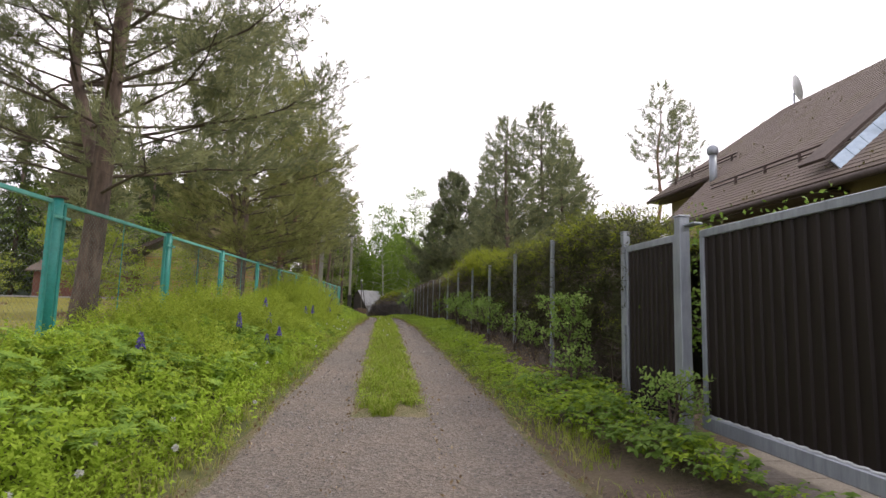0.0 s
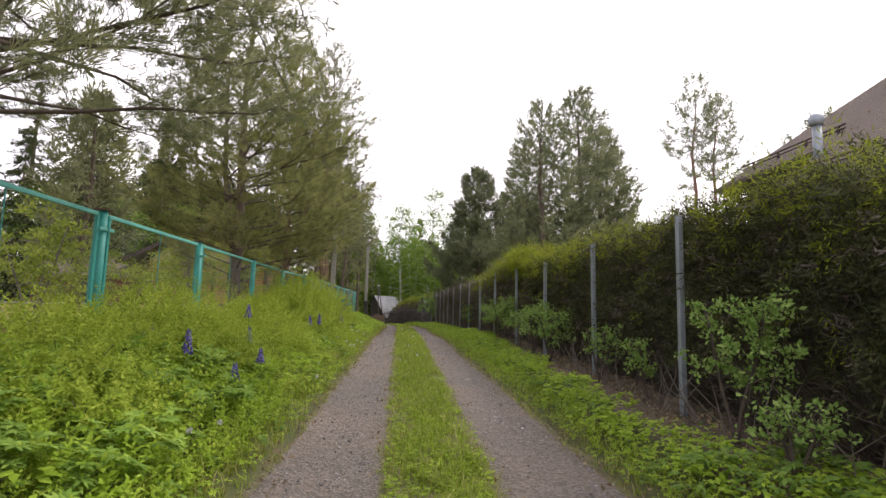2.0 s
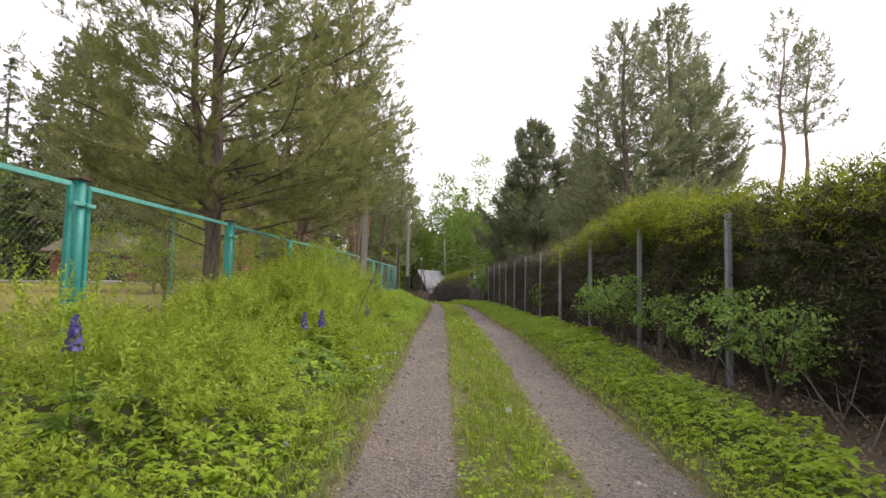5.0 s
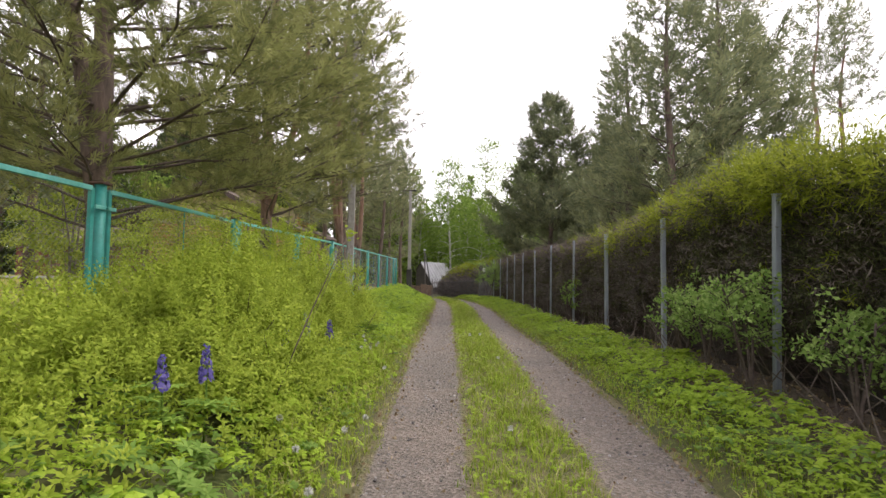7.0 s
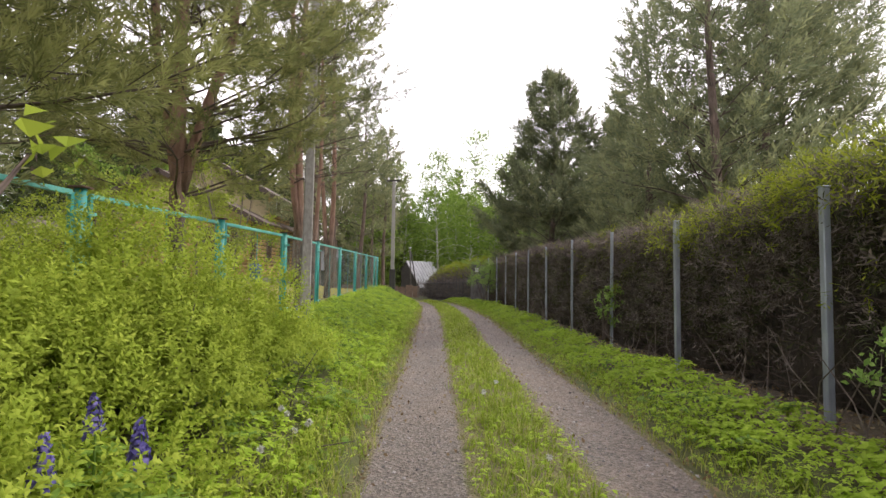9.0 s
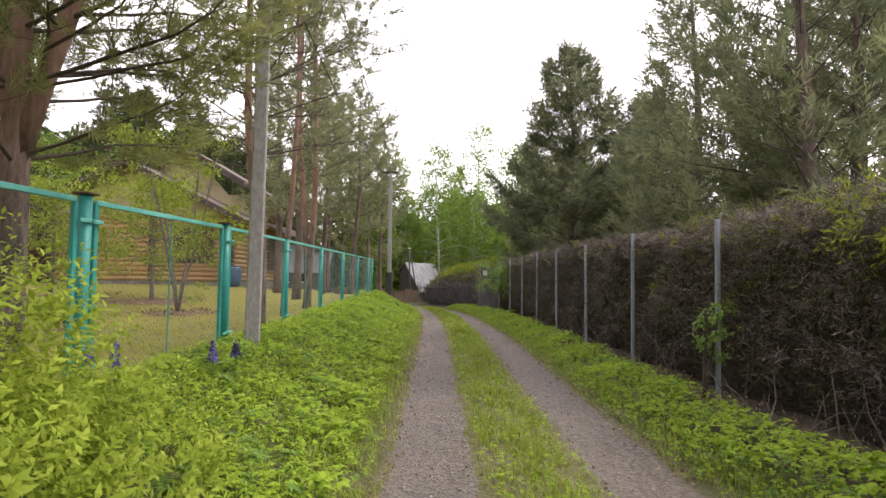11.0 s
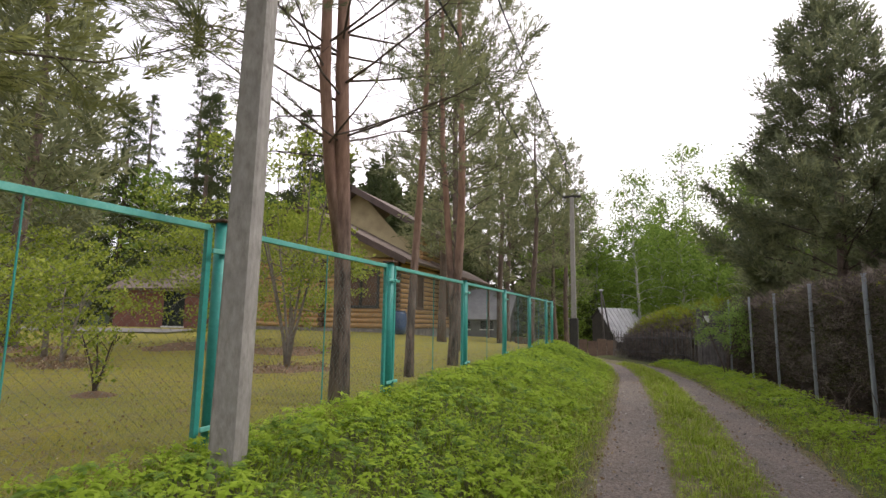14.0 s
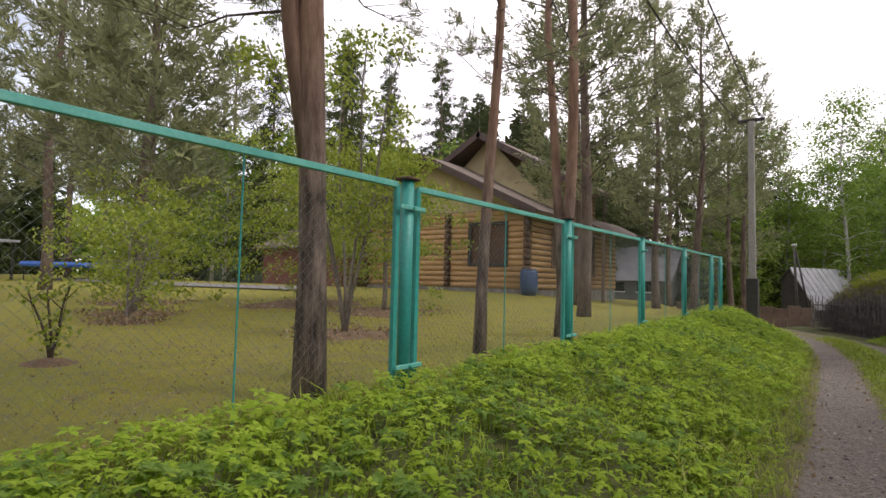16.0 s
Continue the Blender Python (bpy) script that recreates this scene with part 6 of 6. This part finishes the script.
def shed():
    h = thing("shed", "dark timber shed with a pale metal roof", "shed", (-3.2, 61.2, 0.0))
    d, s = np.array((0.5, 0.87, 0)), np.array((0.87, -0.5, 0))

    def at(u, k, z):
        return tuple(s * u + d * k + np.array((0, 0, z)))
    prof = ((-0.6, -0.8), (1.25, -0.8), (1.25, 0.95), (0, 2.84), (-0.6, 2.2))
    V = np.array([at(u, k, z) for k in (0.12, 4.2) for u, z in prof])
    F = [(0, 1, 2), (0, 2, 4), (4, 2, 3), (5, 7, 6), (5, 9, 7), (9, 8, 7)]
    for a in range(5):
        c = (a + 1) % 5
        F += [(a, a + 5, c), (c, a + 5, c + 5)]
    part("wall", (V, np.array(F)), M_TAR, h, "black timber gable and walls")
    part("roof", slab([at(0, 0, 2.95), at(1.5, 0, 0.6), at(1.5, 4.5, 0.6), at(0, 4.5, 2.95)], 0.08), M_SHEDROOF, h, "pale ribbed metal roof")
    part("roof", slab([at(-0.02, 0, 2.95), at(-0.02, 4.5, 2.95), at(-0.7, 4.5, 2.15), at(-0.7, 0, 2.15)], 0.05), M_TAR, h, "short dark roof slope")
    for k in np.arange(0.25, 4.4, 0.5):
        part("roof_rib", tube([at(0.02, k, 2.97), at(1.5, k, 0.63)], [0.025, 0.025], 5), M_SHEDROOF, h)


shed()


# ---------- picket fence and far hedge at the bend ----------
def pickets():
    a, b = np.array((-1.84, 51.2)), np.array((1.2, 41.0))
    n = 58
    f = thing("picket_fence", "old dark picket fence with uneven boards at the bend", "fence", (0, 0, 0))
    for k in range(n):
        p = a + (b - a) * k / n
        g = float(land(p[0], p[1]))
        h = RNG.uniform(1.15, 1.4)
        V, F = box(-0.012, 0.012, -0.07, 0.07, 0, h, 0.004)
        V = V + np.array((p[0], p[1], g - 0.05))
        V[:, 0] += RNG.normal(0, 0.02) * (V[:, 2] - g)
        part("picket", (V, F), M_PICKET, f)
    for z in (0.35, 0.95):
        g0, g1 = float(land(*a)), float(land(*b))
        part("rail", tube([(a[0] + 0.04, a[1], g0 + z), (b[0] + 0.04, b[1], g1 + z)], [0.03, 0.03], 6), M_PICKET, f)
    h = thing("overgrown_hedge", "rounded overgrown hedge leaning over the picket fence", "hedge", (0, 0, 0))
    m = 6400
    t = RNG.uniform(0.09, 1.02, m)
    base = a + (b - a) * t[:, None]
    c = RNG.uniform(0, math.pi, m)
    top = np.interp(t, [0.08, 0.15, 0.3, 0.5, 1.0], [1.1, 1.5, 1.85, 2.0, 2.05])
    off = 1.05 - 0.85 * np.cos(c) * RNG.uniform(0.8, 1.05, m)
    z = land(base[:, 0], base[:, 1]) + top * (0.12 + 0.88 * np.sin(c) * RNG.uniform(0.75, 1.05, m))
    P = np.stack([base[:, 0] + off * 0.9, base[:, 1] + off * 0.3, z], -1)
    A = np.stack([-np.cos(c), RNG.normal(0, 0.5, m), np.sin(c)], -1) + RNG.normal(0, 0.4, (m, 3))
    up = np.sin(c) > RNG.uniform(0.55, 1.0, m)
    part("dry_growth", mixed(T_SPRAY, P[~up], RNG.uniform(1.0, 1.7, (~up).sum()), A[~up]), M_HEDGE_DRY, h, "brown purple twigs")
    part("leafy_top", mixed(T_SPRAY, P[up], RNG.uniform(1.0, 1.6, up.sum()), A[up]), M_HEDGE_TIP, h, "green leafy top")
    # dark filler shell under the twigs, its colour standing in for inner shade
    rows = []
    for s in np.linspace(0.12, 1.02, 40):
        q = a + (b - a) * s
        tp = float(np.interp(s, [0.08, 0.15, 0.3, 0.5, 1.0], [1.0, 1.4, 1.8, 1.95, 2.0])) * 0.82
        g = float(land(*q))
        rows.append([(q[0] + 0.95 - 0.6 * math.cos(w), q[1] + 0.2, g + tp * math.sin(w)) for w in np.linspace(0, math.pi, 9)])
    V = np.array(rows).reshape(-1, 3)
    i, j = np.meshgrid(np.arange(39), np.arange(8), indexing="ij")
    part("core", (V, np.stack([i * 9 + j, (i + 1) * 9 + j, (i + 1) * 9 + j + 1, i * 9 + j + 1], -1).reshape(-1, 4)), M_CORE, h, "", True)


pickets()
gd = thing("garden_door", "dark timber garden door with a pale notice", "door", (1.25, 40.3, float(land(1.25, 40.3))))
part("leaf", box(-0.02, 0.75, 0, 0.05, 0.0, 1.8, 0.01), M_PICKET, gd)
part("post", box(-0.14, -0.03, -0.03, 0.08, -0.2, 1.9, 0.01), M_PICKET, gd)
part("notice", box(0.05, 0.22, -0.012, -0.002, 1.45, 1.65), M_WHITE, gd, "small pale notice")
low = thing("board_fence", "low brown board fence at the end of the lane", "fence", (0, 0, 0))
for k, x in enumerate(np.arange(-7.2, -1.9, 0.5)):
    part("board", box(x, x + 0.48, 52.0 + 0.02 * (k % 2), 52.05 + 0.02 * (k % 2), -0.4, 1.0 - 0.06 * (k % 3), 0.008), M_BOARD, low)
sl = thing("street_lamp", "leaning grey lamp post with a small white head", "street lamp", (-2.35, 52.5, 0.0))
part("post", tube([(0, 0, -0.2), (-0.05, 0, 1.8), (-0.12, 0, 3.6)], [0.06, 0.05, 0.045], 8), M_RAIL, sl, "", True)
part("stay", tube([(0.55, 0, -0.1), (-0.05, 0, 3.4)], [0.05, 0.04], 6), M_TAR, sl, "leaning stay", True)
part("head", box(-0.22, 0.0, -0.07, 0.07, 3.6, 3.69, 0.02), M_WHITE, sl, "white lamp head")
part("base", box(-0.15, 0.25, -0.12, 0.12, -0.2, 0.55, 0.02), M_CONC, sl)


# ---------- the roof beyond the gate ----------
def right_house():
    h = thing("brown_roofed_house", "house with a mossy brown hipped shingle roof behind the gate", "house", (0, 0, 0))
    ex, ez, rx, rz, y0, ry = 8.0, 3.83, 13.5, 8.45, -8.0, 16.6
    sl = (rz - ez) / (rx - ex)
    ya, bx, yb1 = 14.8, 10.28, 20.0
    bz = ez + sl * (bx - ex)
    part("wall", box(8.6, 18.4, -7.4, 13.2, -0.2, 3.95), M_PLASTER, h, "ochre wall")
    part("wall", box(10.9, 18.4, 13.2, 19.4, -0.2, bz - 0.2), M_PLASTER, h, "ochre wall")
    rf = part("roof", slab([(ex, y0, ez), (ex, ya, ez), (rx, ry, rz), (rx, -1.0, rz)], 0.16), M_ROOF, h, "mossy brown shingles")
    part("roof", slab([(bx, 15.5, bz), (bx, yb1, bz), (rx, ry, rz), (rx, ry - 0.05, rz)], 0.16), M_ROOF, h, "mossy brown shingles")
    part("roof", slab([(19, y0, ez), (19, yb1, ez), (rx, ry, rz), (rx, -1.0, rz)], 0.16), M_ROOF, h)
    part("hip", slab([(bx, yb1, bz), (16.7, yb1, bz), (rx + 0.01, ry, rz), (rx, ry, rz)], 0.16), M_ROOF, h)
    part("gutter", tube([(ex - 0.04, y0, ez - 0.12), (ex - 0.04, ya, ez - 0.12)], [0.075, 0.075], 8), M_FASCIA, h, "dark gutter", True)
    part("gutter", tube([(bx - 0.04, 15.6, bz - 0.12), (bx - 0.04, yb1, bz - 0.12)], [0.075, 0.075], 8), M_FASCIA, h, "dark gutter", True)
    part("soffit", box(bx - 0.02, 10.9, 15.6, yb1 - 0.2, bz - 0.22, bz - 0.17), M_FASCIA, h, "dark soffit")

    def verge_y(x):
        """Where the roof face ends at this distance up the slope."""
        low = ya + (ry - ya) * (x - ex) / (rx - ex)
        return np.where(x < bx, low, yb1 + (ry - yb1) * (x - bx) / (rx - bx))
    part("soffit", box(ex - 0.02, 8.6, 9, 13.4, ez - 0.22, ez - 0.17), M_FASCIA, h, "dark soffit")
    for xx, ga, gb in ((9.05, 9.4, 14.0), (10.7, 15.2, 19.3)):
        zz = ez + sl * (xx - ex)
        sg = part("snow_guard", tube([(xx, ga, zz + 0.2), (xx, gb, zz + 0.2)], [0.025, 0.025], 6), M_FASCIA, h, "dark snow guard rail", True)
        part("rail", tube([(xx, ga, zz + 0.1), (xx, gb, zz + 0.1)], [0.02, 0.02], 6), M_FASCIA, sg, "", True)
        for y in np.arange(ga + 0.2, gb, 1.1):
            part("bracket", box(xx - 0.03, xx + 0.03, y, y + 0.04, zz - 0.02, zz + 0.22), M_FASCIA, sg)
    rows = np.arange(0.3, 6.9, 0.16)
    g = []
    for k, s in enumerate(rows):
        u = s / 6.96
        x, z = ex + (rx - ex) * u, ez + (rz - ez) * u
        yb = float(verge_y(x))
        g.append(slab([(x - 0.14, 2.0, z - 0.14 * sl + 0.02), (x - 0.14, yb, z - 0.14 * sl + 0.02), (x, yb, z + 0.008), (x, 2.0, z + 0.008)], 0.012))
    for q in g:
        part("shingle_course", q, M_ROOF, rf)
    n = 1500
    u, y = RNG.uniform(0, 1, n) ** 1.6, RNG.uniform(3, 20, n)
    ok = (wob(u * 8, y, 1.3) > 0.12) & (y < verge_y(ex + (rx - ex) * u) - 0.1)
    x = ex + (rx - ex) * u[ok]
    tagged(part("moss", mixed(T_LEAF, np.stack([x, y[ok], ez + sl * (x - ex) + 0.02], -1), RNG.uniform(0.03, 0.09, ok.sum()), np.stack([RNG.normal(0, 1, ok.sum()), RNG.normal(0, 1, ok.sum()), RNG.uniform(0, 0.5, ok.sum())], -1)), M_MOSS, h, "clumps of dry moss"), kind="stuff")
    vp = part("vent_pipe", tube([(9.85, 15.1, 5.0), (9.85, 15.1, 6.15)], [0.11, 0.11], 12), M_GALV, h, "grey metal vent pipe", True)
    part("cowl", tube([(9.85, 15.1, 6.15), (9.85, 15.1, 6.22), (9.85, 15.1, 6.38), (9.85, 15.1, 6.46)], [0.13, 0.17, 0.17, 0.08], 12), M_GALV, vp, "round cowl", True)
    dp = part("dish_mast", tube([(13.5, 16.1, 7.9), (13.5, 16.1, 8.8)], [0.03, 0.03], 6), M_GALV, h, "", True)
    ang = np.linspace(0, 2 * math.pi, 20, endpoint=False)
    V, F = [(0, 0, 0)], []
    for r, d in ((0.22, 0.03), (0.45, 0.12)):
        V += [(r * math.cos(t), r * math.sin(t), d) for t in ang]
    F = [(0, 1 + k, 1 + (k + 1) % 20) for k in range(20)]
    for k in range(20):
        F += [(1 + k, 21 + k, 21 + (k + 1) % 20), (1 + k, 21 + (k + 1) % 20, 1 + (k + 1) % 20)]
    R = np.array(Euler((radians(75), 0, radians(62))).to_matrix())
    part("dish", (np.array(V) @ R.T + np.array((13.5, 16.1, 8.95)), np.array(F)), M_WHITE, dp, "pale satellite dish", True)
    for k in range(9):
        xa = 8.15 + k * 0.3
        part("fascia_sheet", slab([(xa, 8.9, 4.2 + (xa - 8.15) * 0.86), (xa + 0.29, 8.9, 4.2 + (xa - 7.86) * 0.86), (xa + 0.39, 8.55, 3.75 + (xa - 7.86) * 0.86), (xa + 0.1, 8.55, 3.75 + (xa - 8.15) * 0.86)], 0.03), M_BLUE, h, "pale blue ribbed sheet")
    part("porch_roof", slab([(8.05, 8.95, 4.26), (10.9, 8.95, 6.7), (10.9, 9.6, 6.7), (8.05, 9.6, 4.26)], 0.06), M_FASCIA, h, "dark verge")


right_house()


# ---------- far garden ----------
def garden():
    t = thing("trampoline", "round garden trampoline with blue padding", "trampoline", (-38, 37, float(land(-38, 37))))
    a = np.linspace(0, 2 * math.pi, 25)
    part("pad", tube(np.stack([2.4 * np.cos(a), 2.4 * np.sin(a), 0 * a + 0.85], -1), np.full(25, 0.16), 6, False), M_TRAMP, t, "blue padding")
    part("bed", (np.array([(0, 0, 0.84)] + [(2.3 * math.cos(v), 2.3 * math.sin(v), 0.86) for v in a[:-1]]), np.array([(0, 1 + k, 1 + (k + 1) % 24) for k in range(24)])), M_TAR, t, "black bed")
    for v in a[:-1:4]:
        part("leg", tube([(2.4 * math.cos(v), 2.4 * math.sin(v), -0.1), (2.4 * math.cos(v), 2.4 * math.sin(v), 2.7)], [0.03, 0.03], 6), M_TAR, t)
    f = thing("board_fence", "pale green board fence at the back of the garden", "fence", (0, 0, 0))
    for k, x in enumerate(np.arange(-60, -26, 0.75)):
        part("board", box(x, x + 0.7, 50 + 0.03 * (k % 2), 50.05 + 0.03 * (k % 2), 0.6, 3.0 + 0.06 * math.sin(k * 1.9)), M_FARFENCE, f)
    s = thing("garden_canopy", "open garden shelter with a flat pale roof", "shelter", (-44, 33, float(land(-44, 33))))
    part("roof", slab([(-4, -2, 2.7), (3.5, -2, 2.5), (3.5, 2, 2.5), (-4, 2, 2.7)], 0.15), M_SHEDROOF, s)
    for x, y in ((-3.6, -1.7), (3.1, -1.7), (-3.6, 1.7), (3.1, 1.7)):
        part("post", box(x, x + 0.12, y, y + 0.12, -0.2, 2.4), M_TAR, s)
    V, F = [], []
    ys = np.arange(-40, -16.5, 0.6)
    for x in ys:
        yc = 37.2 + 0.04 * (x + 20) + 0.2 * math.sin(x * 0.3)
        for w in (-1.0, 1.0):
            V.append((x, yc + w, float(land(x, yc + w)) + 0.05))
    F = [(2 * k, 2 * k + 2, 2 * k + 3, 2 * k + 1) for k in range(len(ys) - 1)]
    solo("garden_path", (np.array(V), np.array(F)), M_PATH, "pale gravel path crossing the garden", "path", "structure")


garden()
